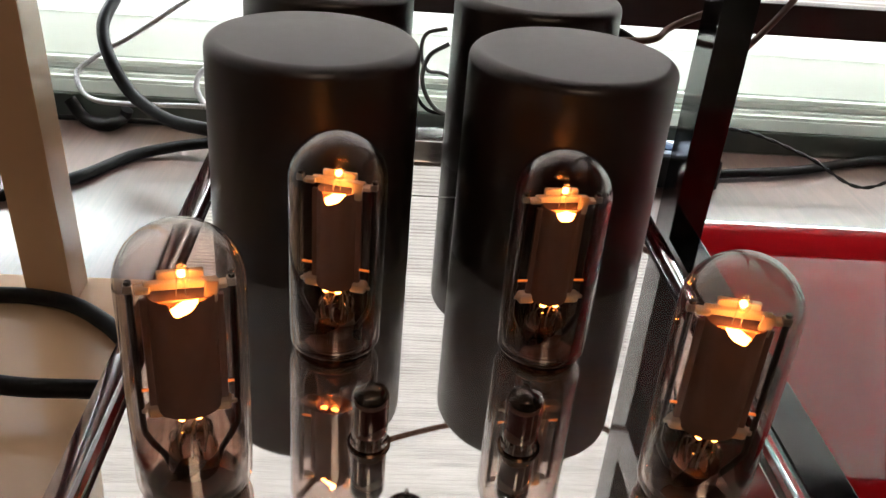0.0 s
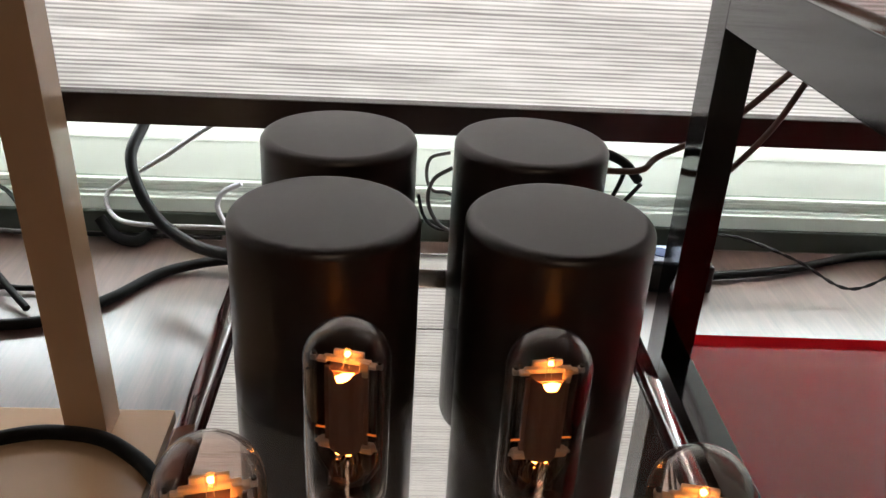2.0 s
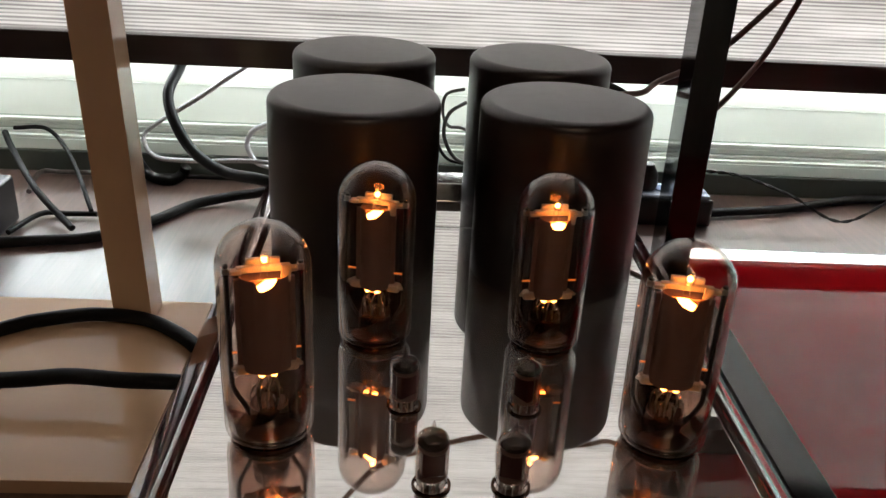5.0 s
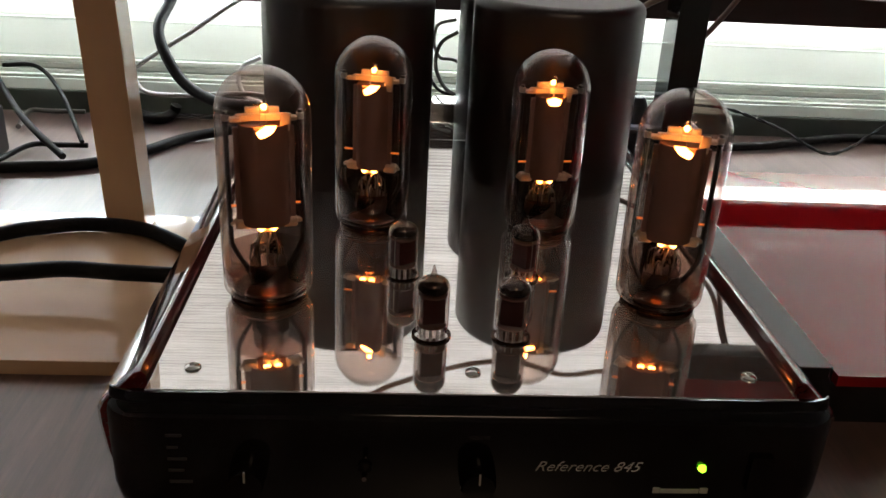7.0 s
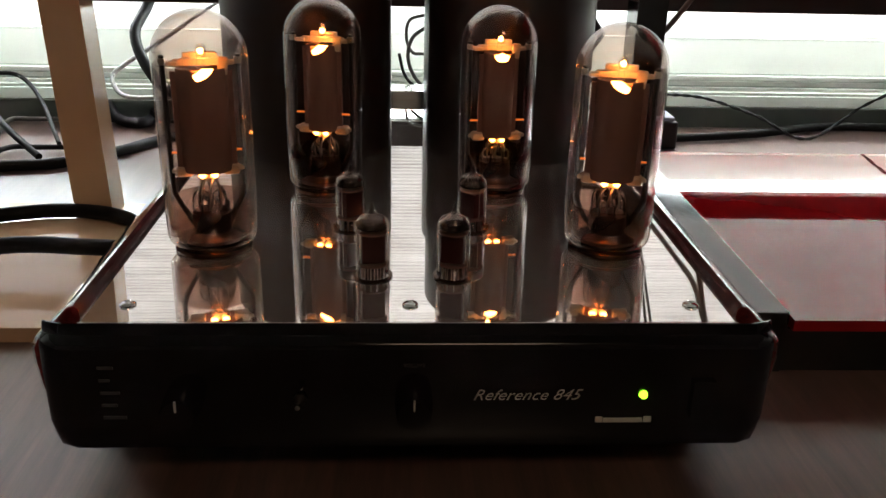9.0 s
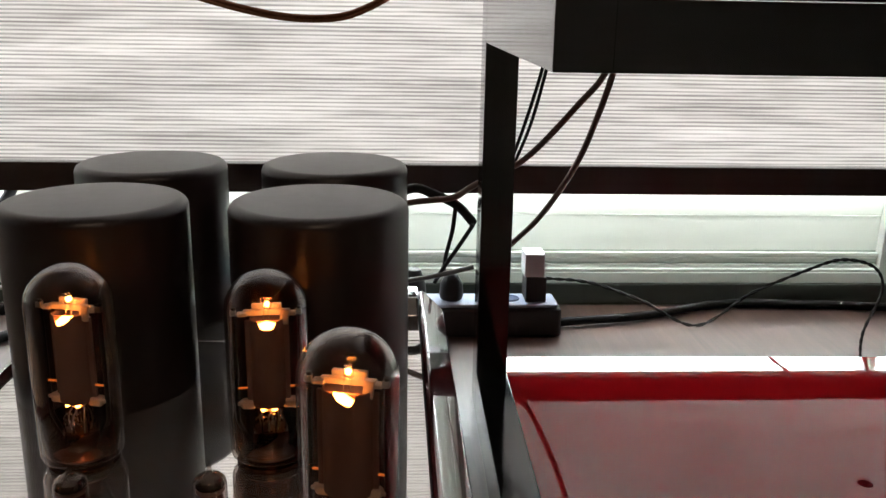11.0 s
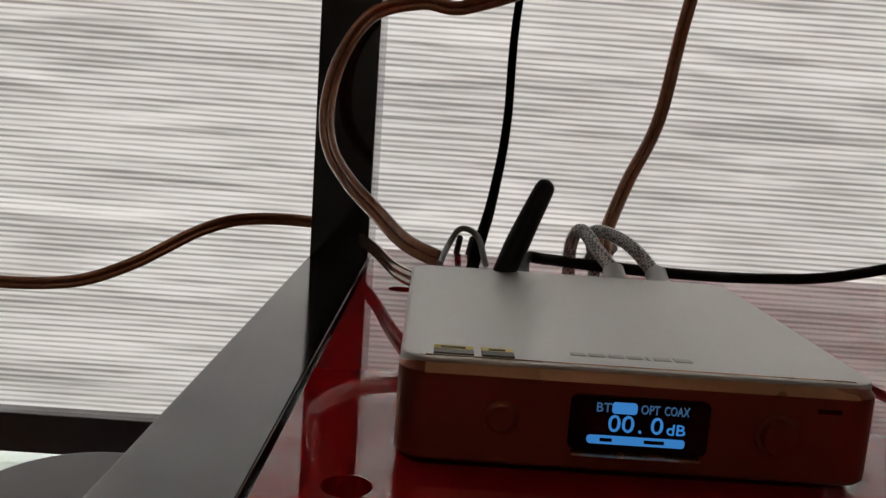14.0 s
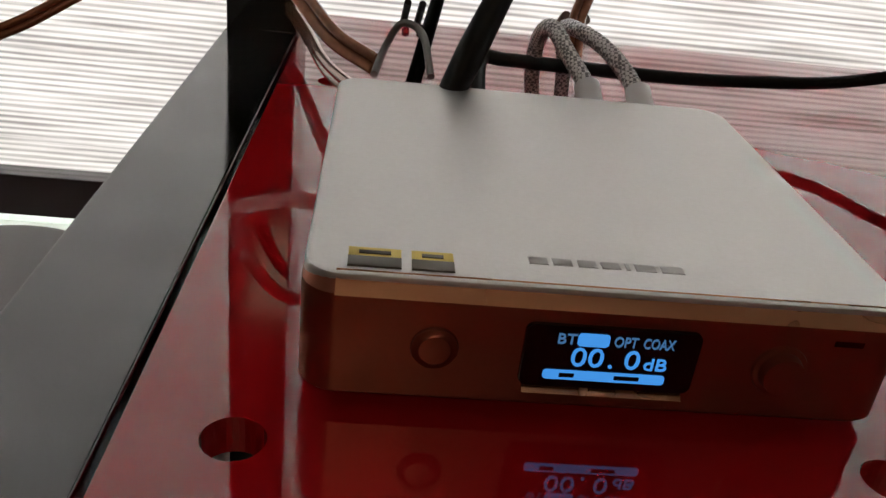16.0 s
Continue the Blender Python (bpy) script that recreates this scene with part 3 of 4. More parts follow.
    for px in (-0.0026, 0.0022):
        part("filament", sweep([(px, -0.0012, top - 0.004), (px * 0.7, -0.0006, top + 0.005), (px * 0.4, 0.0, top + 0.0092)], 0.0003, 6, 5), WIRE, root, "thin filament lead")
        part("filament", sweep([(px * 1.6 - 0.0016, -0.0066, bot - 0.0012), (px * 1.6, -0.0074, bot - 0.0024), (px * 1.6 + 0.0016, -0.0066, bot - 0.0014)], 0.0011, 8, 4), FILAMENT, root, "glowing filament")
    part("lower_cup", lathe([(0.0, bot - 0.0055), (0.0050, bot - 0.0050), (0.0062, bot - 0.0022), (0.0060, bot - 0.0010), (0.0, bot - 0.0012)], 20), CERAMIC, root, "pale ceramic cup")
    # glass stem, lead wires and the metal collar
    part("stem", lathe([(0.0118, 0.012), (0.0116, 0.024), (0.0124, 0.028), (0.0112, 0.0325), (0.0085, 0.0350), (0.0094, 0.0390), (0.0066, 0.0425), (0.0050, 0.0465), (0.0, 0.0480)], 24), GLASS, root, "clear glass stem")
    collar = part("collar", lathe([(0.0, 0.0070), (0.0205, 0.0074), (0.0200, 0.0092), (0.0130, 0.0120), (0.0121, 0.0128), (0.0121, 0.0150), (0.0125, 0.0156), (0.0125, 0.0206), (0.0121, 0.0212), (0.0121, 0.0244), (0.0125, 0.0250), (0.0118, 0.0254), (0.0, 0.0244)], 40), CRIMP, root, "crimped bronze collar")
    for k in range(26):
        a = 2 * math.pi * k / 26
        rib = box(-0.0004, 0.0004, -0.0004, 0.0004, 0.0158, 0.0204)
        rib.transform(Matrix.Translation((0.0126 * math.cos(a), 0.0126 * math.sin(a), 0)) @ Matrix.Rotation(a, 4, "Z"))
        part("crimp_rib", rib, CRIMP, collar, smooth=False)
    for k in range(6):
        a = 2 * math.pi * k / 6 + 0.4
        part("lead_wire", sweep([(0.006 * math.cos(a), 0.006 * math.sin(a), 0.022), (0.0078 * math.cos(a), 0.0078 * math.sin(a), 0.036), (0.004 * math.cos(a + 1), 0.004 * math.sin(a + 1), bot - 0.002)], 0.0006, 6, 5), WIRE, root)
    # bright looped wires and drops of glass round the stem's pinch
    for k in range(7):
        a = 2 * math.pi * k / 7 + turn
        ca, sa, h = math.cos(a), math.sin(a), 0.030 + 0.0022 * (k % 4)
        part("loop_wire", sweep([(0.0104 * ca, 0.0104 * sa, 0.022), (0.0112 * ca, 0.0112 * sa, h), (0.0080 * ca, 0.0080 * sa, h + 0.0050), (0.0050 * math.cos(a + 0.7), 0.0050 * math.sin(a + 0.7), h + 0.0010)], 0.00075, 6, 5), CHROME, root)
        bead = bmesh.new()
        bmesh.ops.create_icosphere(bead, subdivisions=2, radius=0.0021 + 0.0004 * (k % 3), matrix=Matrix.Translation((0.0070 * math.cos(a + 0.4), 0.0070 * math.sin(a + 0.4), 0.031 + 0.0026 * (k % 3))))
        part("glass_drop", bead, GLASS, root)
    return root


power_valve(-0.132, -0.1273, 14, 0.125, 0.0155, 1)
power_valve(-0.068, 0.0, -14, 0.121, 0.0122, 1)
power_valve(0.068, 0.0, 6, 0.117, 0.0122, 0)
power_valve(0.132, -0.1273, -12, 0.121, 0.0150, -1)


def signal_valve(x, y, turn):
    root = thing("signal_valve", "small glass signal valve with a reddish anode, in a socket", "valve", pose(x, y, PLATE, 0, 0, turn), "signal valves")
    part("bulb", lathe([(0.0085, 0.001)] + [(0.0102, 0.004), (0.0104, 0.010), (0.0104, 0.027)] + arc(0.0044, 0.0285, 0.0060, 0, 75, 6) + [(0.0030, 0.0357), (0.0016, 0.0375), (0.0008, 0.0410), (0.0, 0.0425)], 40), GLASS_SMALL, root, "clear glass bulb")
    part("getter", lathe([(0.0088, 0.0275), (0.0094, 0.029)] + arc(0.0042, 0.0288, 0.0054, 0, 75, 5) + [(0.0022, 0.0348), (0.0, 0.0352)], 32), GETTER, root, "silvery getter flash")
    part("anode", box(-0.0073, 0.0073, -0.0052, 0.0052, 0.0085, 0.0240, 0.0014), TUBE_RED, root, "dull red anode")
    for z in (0.0070, 0.0250):
        part("mica_disc", lathe([(0.0, 0.0), (0.0092, 0.0), (0.0092, 0.0005), (0.0, 0.0005)], 24, at=(0, 0, z)), ANODE, root)
    for s in (-1, 1):
        part("support_rod", sweep([(s * 0.0072, 0, 0.002), (s * 0.0072, 0, 0.027)], 0.0005, 6, 1), WIRE, root)
    for k in range(9):
        a = 2 * math.pi * k / 10
        part("pin", sweep([(0.0070 * math.cos(a), 0.0070 * math.sin(a), 0.0), (0.0066 * math.cos(a), 0.0066 * math.sin(a), 0.0068)], 0.0005, 5, 1), WIRE, root)
    part("socket_ring", lathe([(0.0107, 0.0), (0.0124, 0.0), (0.0124, 0.0012), (0.0107, 0.0014), (0.0107, 0.0)], 32), COPPER_DARK, root)
    for ob in root.children:
        if ob.name.split(".")[0] != "socket_ring":
            ob.data.transform(Matrix.Diagonal((1, 1, 1.16, 1)))
    return root


valve = signal_valve(-0.025, -0.1763, 10)
for x, y, a in ((0.025, -0.1763, -15), (-0.043, -0.0917, 40), (0.043, -0.0917, -50)):
    copy_thing(valve, pose(x, y, PLATE, 0, 0, a))


# ---- the black and red rack ----
RY = radians(-0.74)
rack = thing("equipment_rack", "glossy black tube rack with red acrylic shelves, standing on the table", "rack", pose(0.24, 0.30, 0, 0, 0, -0.74))


def rk(x0, x1, y0, y1, z0, z1, bevel=0.0012):
    """A box of the rack, from plan coordinates into the rack's own."""
    return box(x0 - 0.24, x1 - 0.24, y0 - 0.30, y1 - 0.30, z0, z1, bevel)


XL, XR, YF, YP, YB = 0.2466, 0.2794, -0.1217, 0.2748, 0.322
RX1, RX0 = 0.86, 0.893
for z0, z1, low in ((T0, 0.1265, True), (0.4712, 0.5230, False)):
    part("side_beam", rk(XL, XR, YF, YP, z0, z1), BLACK_GLOSS, rack, "glossy black box-section beam")
    part("side_beam", rk(RX1, RX0, YF, YP, z0, z1), BLACK_GLOSS, rack, "glossy black box-section beam")
    part("front_beam", rk(XR, RX1, YF + 0.002, YF + 0.030, z0, z1 - 0.0135), BLACK_GLOSS, rack, "glossy black box-section beam")
    part("back_beam", rk(XR, RX1, YB - 0.030, YB, z0, z1 - 0.0135), BLACK_GLOSS, rack, "glossy black box-section beam")
for x0, x1 in ((XL, XR), (RX1, RX0)):
    part("post", rk(x0, x1, YP, YB, T0, 1.10), BLACK_GLOSS, rack, "glossy black upright post")


def shelf(z1, holes, y1):
    """Red acrylic sheet with bored holes."""
    x0, x1, y0, z0 = XR + 0.0012, RX1 - 0.0012, YF - 0.006, z1 - 0.0085
    bm = bmesh.new()
    # plan grid around square cells, each cell holding a round bore
    xs = sorted({x0, x1, *[h[0] - 0.009 for h in holes], *[h[0] + 0.009 for h in holes]})
    ys = sorted({y0, y1, *[h[1] - 0.009 for h in holes], *[h[1] + 0.009 for h in holes]})
    for i in range(len(xs) - 1):
        for j in range(len(ys) - 1):
            cx, cy = (xs[i] + xs[i + 1]) / 2, (ys[j] + ys[j + 1]) / 2
            bore = [h for h in holes if abs(h[0] - cx) < 1e-4 and abs(h[1] - cy) < 1e-4]
            for z in (z0, z1):
                if not bore:
                    bm.faces.new([bm.verts.new((px - 0.24, py - 0.30, z)) for px, py in ((xs[i], ys[j]), (xs[i + 1], ys[j]), (xs[i + 1], ys[j + 1]), (xs[i], ys[j + 1]))])
                else:
                    n = 32
                    inner = [(cx + 0.0062 * math.cos(2 * math.pi * k / n), cy + 0.0062 * math.sin(2 * math.pi * k / n)) for k in range(n)]
                    outer = []
                    for k in range(n):
                        a = 2 * math.pi * k / n
                        m = 0.009 / max(abs(math.cos(a)), abs(math.sin(a)))
                        outer.append((cx + m * math.cos(a), cy + m * math.sin(a)))
                    for k in range(n):
                        q = (k + 1) % n
                        bm.faces.new([bm.verts.new((px - 0.24, py - 0.30, z)) for px, py in (outer[k], outer[q], inner[q], inner[k])])
                        if z == z0:
                            bm.faces.new([bm.verts.new((px - 0.24, py - 0.30, zz)) for (px, py), zz in ((inner[k], z0), (inner[q], z0), (inner[q], z1), (inner[k], z1))])
    for (ax, ay), (bx, by) in (((x0, y0), (x1, y0)), ((x1, y0), (x1, y1)), ((x1, y1), (x0, y1)), ((x0, y1), (x0, y0))):
        bm.faces.new([bm.verts.new((px - 0.24, py - 0.30, zz)) for px, py, zz in ((ax, ay, z0), (bx, by, z0), (bx, by, z1), (ax, ay, z1))])
    bmesh.ops.remove_doubles(bm, verts=bm.verts, dist=1e-5)
    return part("shelf", bm, RED, rack, "glossy red acrylic shelf", smooth=False)


SHELF = 0.5212
shelf(SHELF, [(0.302, -0.011), (0.430, -0.011), (0.558, -0.011), (0.302, 0.2114), (0.430, 0.2114), (0.558, 0.2114)], YB + 0.004)
shelf(0.1235, [(0.558, 0.05)], YB + 0.004)

# ---- the small amplifier on the upper shelf ----
dac = thing("desktop_amplifier", "small silver desktop amplifier with a copper front and a blue display", "amplifier", pose(0.3687, 0.0004, SHELF, 0, 0, 0.3))
W, D, Hh = 0.0605, 0.1240, 0.0294
part("body", rounded_slab(-W, W, 0.0012, D, 0.0022, Hh, 0.0075, 0.0012), SILVER, dac, "bead-blasted silver aluminium case")
part("front_panel", rounded_slab(-W - 0.0003, W + 0.0003, -0.0008, 0.0165, 0.0030, Hh - 0.0002, 0.0076, chamfer=0.0032), COPPER_FACE, dac, "copper-coloured brushed front panel")
edge = bmesh.new()
a = [edge.verts.new(v) for v in ((-W + 0.0064, -0.0010, Hh - 0.0036), (W - 0.0064, -0.0010, Hh - 0.0036), (W - 0.0064, 0.0026, Hh + 0.0002), (-W + 0.0064, 0.0026, Hh + 0.0002),
                                  (-W + 0.0064, 0.0026, Hh - 0.0036), (W - 0.0064, 0.0026, Hh - 0.0036))]
for f in ((0, 1, 2, 3), (4, 5, 1, 0), (3, 2, 5, 4), (0, 3, 4), (1, 5, 2)):
    edge.faces.new([a[i] for i in f])
part("chamfer", edge, COPPER_EDGE, dac, "polished copper chamfer", smooth=False)
scr = part("display", rounded_slab(-0.0176, 0.0172, 0.0, 0.0142, 0.0, 0.0012, 0.0018, 0.0002), SCREEN, dac, "black display with blue figures")
scr.matrix_local = Matrix.Translation((0, -0.0006, 0.0088)) @ up
bar = bmesh.new()
a = [bar.verts.new(v) for v in ((-0.0166, -0.0024, 0.0074), (0.0158, -0.0024, 0.0074), (0.0158, -0.0006, 0.0086), (-0.0166, -0.0006, 0.0086), (-0.0166, -0.0006, 0.0068), (0.0158, -0.0006, 0.0068))]
for f in ((0, 1, 2, 3), (4, 5, 1, 0), (3, 2, 5, 4), (0, 3, 4), (1, 5, 2)):
    bar.faces.new([a[i] for i in f])
part("ledge", bar, COPPER_EDGE, dac, "thin polished copper ledge", smooth=False)


def px(x, z):
    return Matrix.Translation((x, -0.00195, z)) @ up


# figures of the display
words("BT", 0.0033, px(-0.0112, 0.0191), PIXEL_DIM, dac, "figure", 0.0036)
words("OPT", 0.0033, px(-0.0002, 0.0191), PIXEL_DIM, dac, "figure", 0.0046)
words("COAX", 0.0033, px(0.0056, 0.0191), PIXEL_DIM, dac, "figure", 0.0062)
words("00", 0.0062, px(-0.0080, 0.0141), PIXEL, dac, "figure", 0.0064)
words(".", 0.0062, px(-0.0004, 0.0141), PIXEL, dac, "figure")
words("0", 0.0062, px(0.0026, 0.0141), PIXEL, dac, "figure", 0.0030)
words("dB", 0.0040, px(0.0066, 0.0141), PIXEL, dac, "figure", 0.0046)
for x0, x1, z0, z1 in ((-0.0074, -0.0012, 0.0188, 0.0217), (-0.0130, 0.0114, 0.0108, 0.0130)):
    bar = rounded_slab(x0, x1, z0, z1, 0.0, 0.0002, 0.0008)
    bar.transform(Matrix.Translation((0, -0.00185, 0)) @ up)
    part("lit_bar", bar, PIXEL, dac)
for x0, x1 in ((-0.0098, -0.0068), (0.0012, 0.0062)):
    part("bar_mark", box(x0, x1, -0.00225, -0.0020, 0.0115, 0.0124), SCREEN, dac)
for x, r in ((-0.0345, 0.0035), (0.0345, 0.0045)):
    kb = lathe([(0.0, 0.0), (r + 0.0012, 0.0), (r + 0.0010, 0.0006), (r, 0.0008), (r - 0.0004, 0.0030 if x > 0 else 0.0012), (0.0, 0.0034 if x > 0 else 0.0014)], 28)
    kb.transform(Matrix.Translation((x, -0.0008, 0.0155)) @ up)
    part("knob" if x > 0 else "button", kb, COPPER_FACE, dac)
part("side_label", box(0.0440, 0.0500, -0.0010, 0.0, 0.0218, 0.0230), COPPER_DARK, dac)
for x0, x1 in ((-0.0522, -0.0420), (-0.0400, -0.0318)):
    s = part("sticker", box(x0, x1, 0.0042, 0.0116, Hh, Hh + 0.0002), GOLD, dac, "gold and dark label")
    part("label_band", box(x0, x1, 0.0040, 0.0078, Hh, Hh + 0.0004), DARK_LABEL, s)
    part("label_mark", box(x0 + 0.0020, x1 - 0.0020, 0.0090, 0.0102, Hh, Hh + 0.0004), DARK_LABEL, s)
# maker's mark, drawn as plain bars
for x0, x1 in ((-0.0166, -0.0128), (-0.0118, -0.0078), (-0.0066, -0.0028), (-0.0018, 0.0020), (0.0032, 0.0040), (0.0052, 0.0094), (0.0106, 0.0152)):
    part("maker_mark", box(x0, x1, 0.0102, 0.0130, Hh, Hh + 0.0001), ENGRAVED, dac)
for x in (-0.047, 0.047):
    for y in (0.014, 0.108):
        part("foot", lathe([(0.0, 0.0), (0.0055, 0.0), (0.0058, 0.0010), (0.0055, 0.0024), (0.0, 0.0024)], 24, at=(x, y, 0)), RUBBER, dac)

# ---- the cream rack ----
crack = thing("cream_rack", "glossy cream lacquered rack foot with an upright post", "rack")
part("base_board", box(-0.66, -0.2475, -0.075, 0.215, T0, 0.091, 0.0015), CREAM, crack, "glossy cream base board")
lean = box(-0.0190, 0.0190, 0.0, 0.038, -0.002, 1.0, 0.0012)
lean.transform(pose(-0.3175, 0.170, 0.0905, 0, -1.9, 0))
part("post", lean, CREAM, crack, "glossy cream upright post")


# ---- cables behind and beside the amplifier ----
cable("power_cable", [(-0.350, 0.612, 0.285), (-0.365, 0.602, 0.250), (-0.374, 0.566, 0.221), (-0.358, 0.530, 0.191), (-0.327, 0.500, 0.160), (-0.279, 0.460, 0.149), (-0.224, 0.420, 0.155), (-0.160, 0.395, 0.145)], 0.0075, RUBBER, "thick dark grey power cable looping down behind the amplifier")
cable("power_cable", [(-0.750, 0.300, 0.085), (-0.523, 0.363, 0.085), (-0.432, 0.385, 0.085), (-0.376, 0.440, 0.085), (-0.337, 0.501, 0.085), (-0.288, 0.525, 0.090), (-0.241, 0.522, 0.100), (-0.170, 0.500, 0.130), (-0.130, 0.400, 0.140)], 0.0068, RUBBER, "thick black power cable lying across the table")
cable("power_cable", [(-0.620, -0.020, 0.100), (-0.500, 0.080, 0.098), (-0.425, 0.140, 0.099), (-0.399, 0.155, 0.099), (-0.355, 0.168, 0.099), (-0.303, 0.161, 0.099), (-0.263, 0.134, 0.099), (-0.238, 0.107, 0.099), (-0.226, 0.090, 0.099)], 0.0072, RUBBER, "thick black cable lying over the cream board")
cable("power_cable", [(-0.600, 0.050, 0.100), (-0.470, 0.030, 0.105), (-0.373, 0.024, 0.115), (-0.327, 0.027, 0.118), (-0.280, 0.023, 0.118), (-0.235, 0.029, 0.113), (-0.226, 0.030, 0.108)], 0.0072, RUBBER, "thick black cable lying over the cream board")
cable("braided_cable", [(-0.225, 0.612, 0.283), (-0.288, 0.604, 0.245), (-0.339, 0.595, 0.210), (-0.399, 0.590, 0.172), (-0.417, 0.580, 0.154), (-0.398, 0.560, 0.133), (-0.343, 0.540, 0.135), (-0.245, 0.510, 0.148), (-0.180, 0.500, 0.140)], 0.0032, BRAID, "thin grey braided cable hanging below the window rail")
cable("signal_cable", [(-0.238, 0.570, 0.185), (-0.262, 0.570, 0.172), (-0.271, 0.570, 0.151), (-0.258, 0.560, 0.130), (-0.237, 0.550, 0.126)], 0.0035, WHITE_PLASTIC, "pale grey signal cable behind the transformer can")
cable("signal_cable", [(0.060, 0.430, 0.200), (0.120, 0.415, 0.262), (0.173, 0.400, 0.284), (0.223, 0.380, 0.295), (0.249, 0.400, 0.305), (0.309, 0.400, 0.338), (0.368, 0.390, 0.405), (0.391, 0.385, 0.436), (0.410, 0.375, 0.490), (0.420, 0.340, 0.530)], 0.0036, CABLE_BROWN, "thin brown cable running up to the upper shelf")
cable("signal_cable", [(0.303, 0.470, 0.213), (0.340, 0.450, 0.260), (0.373, 0.420, 0.329), (0.391, 0.400, 0.391), (0.400, 0.385, 0.435), (0.412, 0.372, 0.490), (0.430, 0.340, 0.530)], 0.0036, CABLE_BROWN, "thin brown cable running up to the upper shelf")
cable("thin_cable", [(0.296, 0.420, 0.321), (0.313, 0.400, 0.377), (0.325, 0.385, 0.437), (0.335, 0.372, 0.490), (0.340, 0.335, 0.530)], 0.002, RUBBER, "thin black cable hanging from the upper shelf")
cable("thin_cable", [(0.295, 0.420, 0.331), (0.307, 0.400, 0.380), (0.320, 0.385, 0.437), (0.328, 0.372, 0.490), (0.332, 0.335, 0.530)], 0.002, RUBBER, "thin black cable hanging from the upper shelf")
cable("power_cable", [(0.060, 0.440, 0.170), (0.120, 0.455, 0.250), (0.175, 0.470, 0.286), (0.209, 0.480, 0.277), (0.238, 0.490, 0.261), (0.260, 0.500, 0.236)], 0.006, RUBBER, "thick black cable behind the amplifier")
cable("thin_cable", [(0.258, 0.480, 0.239), (0.241, 0.490, 0.208), (0.222, 0.500, 0.175), (0.212, 0.515, 0.151)], 0.0028, RUBBER, "thin black cable into the power strip")
cable("thin_cable", [(0.234, 0.470, 0.262), (0.232, 0.490, 0.227), (0.226, 0.510, 0.191), (0.224, 0.520, 0.167)], 0.0028, RUBBER, "thin black cable into the power strip")
cable("braided_cable", [(0.176, 0.500, 0.158), (0.219, 0.500, 0.166), (0.261, 0.490, 0.180)], 0.0032, CABLE_GREY, "grey cable behind the rack's post")
cable("thin_cable", [(0.028, 0.520, 0.256), (0.004, 0.520, 0.248), (-0.000, 0.520, 0.224), (0.009, 0.520, 0.205), (0.031, 0.520, 0.201), (0.080, 0.525, 0.170), (0.120, 0.528, 0.126)], 0.0022, CABLE_GREY, "thin pale grey cable loop behind the cans")
cable("thin_cable", [(0.030, 0.500, 0.244), (0.008, 0.500, 0.228), (0.002, 0.500, 0.200), (0.014, 0.500, 0.172), (0.035, 0.500, 0.159), (0.085, 0.515, 0.150), (0.128, 0.526, 0.126)], 0.0026, CABLE_GREY, "thin grey cable loop behind the cans")
cable("thin_cable", [(-0.010, 0.500, 0.207), (-0.003, 0.500, 0.180), (0.011, 0.500, 0.164), (0.034, 0.500, 0.159), (0.085, 0.510, 0.145), (0.122, 0.520, 0.126)], 0.0022, RUBBER, "thin black cable loop behind the cans")
cable("power_cable", [(0.378, 0.534, 0.086), (0.510, 0.563, 0.086), (0.645, 0.614, 0.086), (0.774, 0.612, 0.086), (0.892, 0.597, 0.086), (1.100, 0.560, 0.086)], 0.0062, RUBBER, "thick black cable lying along the skirting")
cable("thin_cable", [(-0.625, 0.615, 0.142), (-0.603, 0.581, 0.130), (-0.533, 0.478, 0.110), (-0.464, 0.408, 0.086)], 0.0045, RUBBER, "black cable beside the power brick")
cable("thin_cable", [(-0.610, 0.612, 0.150), (-0.562, 0.611, 0.150), (-0.509, 0.548, 0.130), (-0.456, 0.457, 0.090)], 0.003, RUBBER, "thin black cable looping beside the power brick")
cable("thin_cable", [(-0.536, 0.391, 0.085), (-0.520, 0.454, 0.085), (-0.485, 0.457, 0.085), (-0.450, 0.459, 0.085)], 0.0035, RUBBER, "black cable lying on the table")
cable("thin_cable", [(-0.566, 0.530, 0.085), (-0.581, 0.608, 0.085), (-0.551, 0.612, 0.085), (-0.503, 0.614, 0.085)], 0.0035, CABLE_GREY, "grey cable lying on the table")
cable("flat_strap", [(-0.441, 0.612, 0.110), (-0.422, 0.604, 0.088), (-0.390, 0.590, 0.086), (-0.376, 0.612, 0.088), (-0.370, 0.612, 0.100)], 0.008, RUBBER, "black strap tying the cables together")
cable("thin_cable", [(-0.486, 0.612, 0.085), (-0.432, 0.612, 0.085), (-0.381, 0.612, 0.085), (-0.319, 0.612, 0.085), (-0.277, 0.612, 0.085)], 0.0035, RUBBER, "black cable lying along the skirting")
# two thin wires twisted round each other
TWIST = smooth_path([(0.362, 0.540, 0.149), (0.423, 0.530, 0.146), (0.493, 0.510, 0.126), (0.561, 0.485, 0.100), (0.619, 0.460, 0.153), (0.672, 0.430, 0.193), (0.707, 0.410, 0.214), (0.744, 0.400, 0.207), (0.752, 0.390, 0.179), (0.724, 0.370, 0.133), (0.709, 0.340, 0.102)], 14)
for s in (0, math.pi):
    pts = [q + Vector((0, 0.0012 * math.cos(0.9 * i + s), 0.0012 * math.sin(0.9 * i + s))) for i, q in enumerate(TWIST)]
    if not s:
        twisted_wire = thing("twisted_wire", "thin twisted black wire from the plug adapter", "cable")
    part("strand", sweep(pts, 0.0013, 6, 1), RUBBER, twisted_wire)

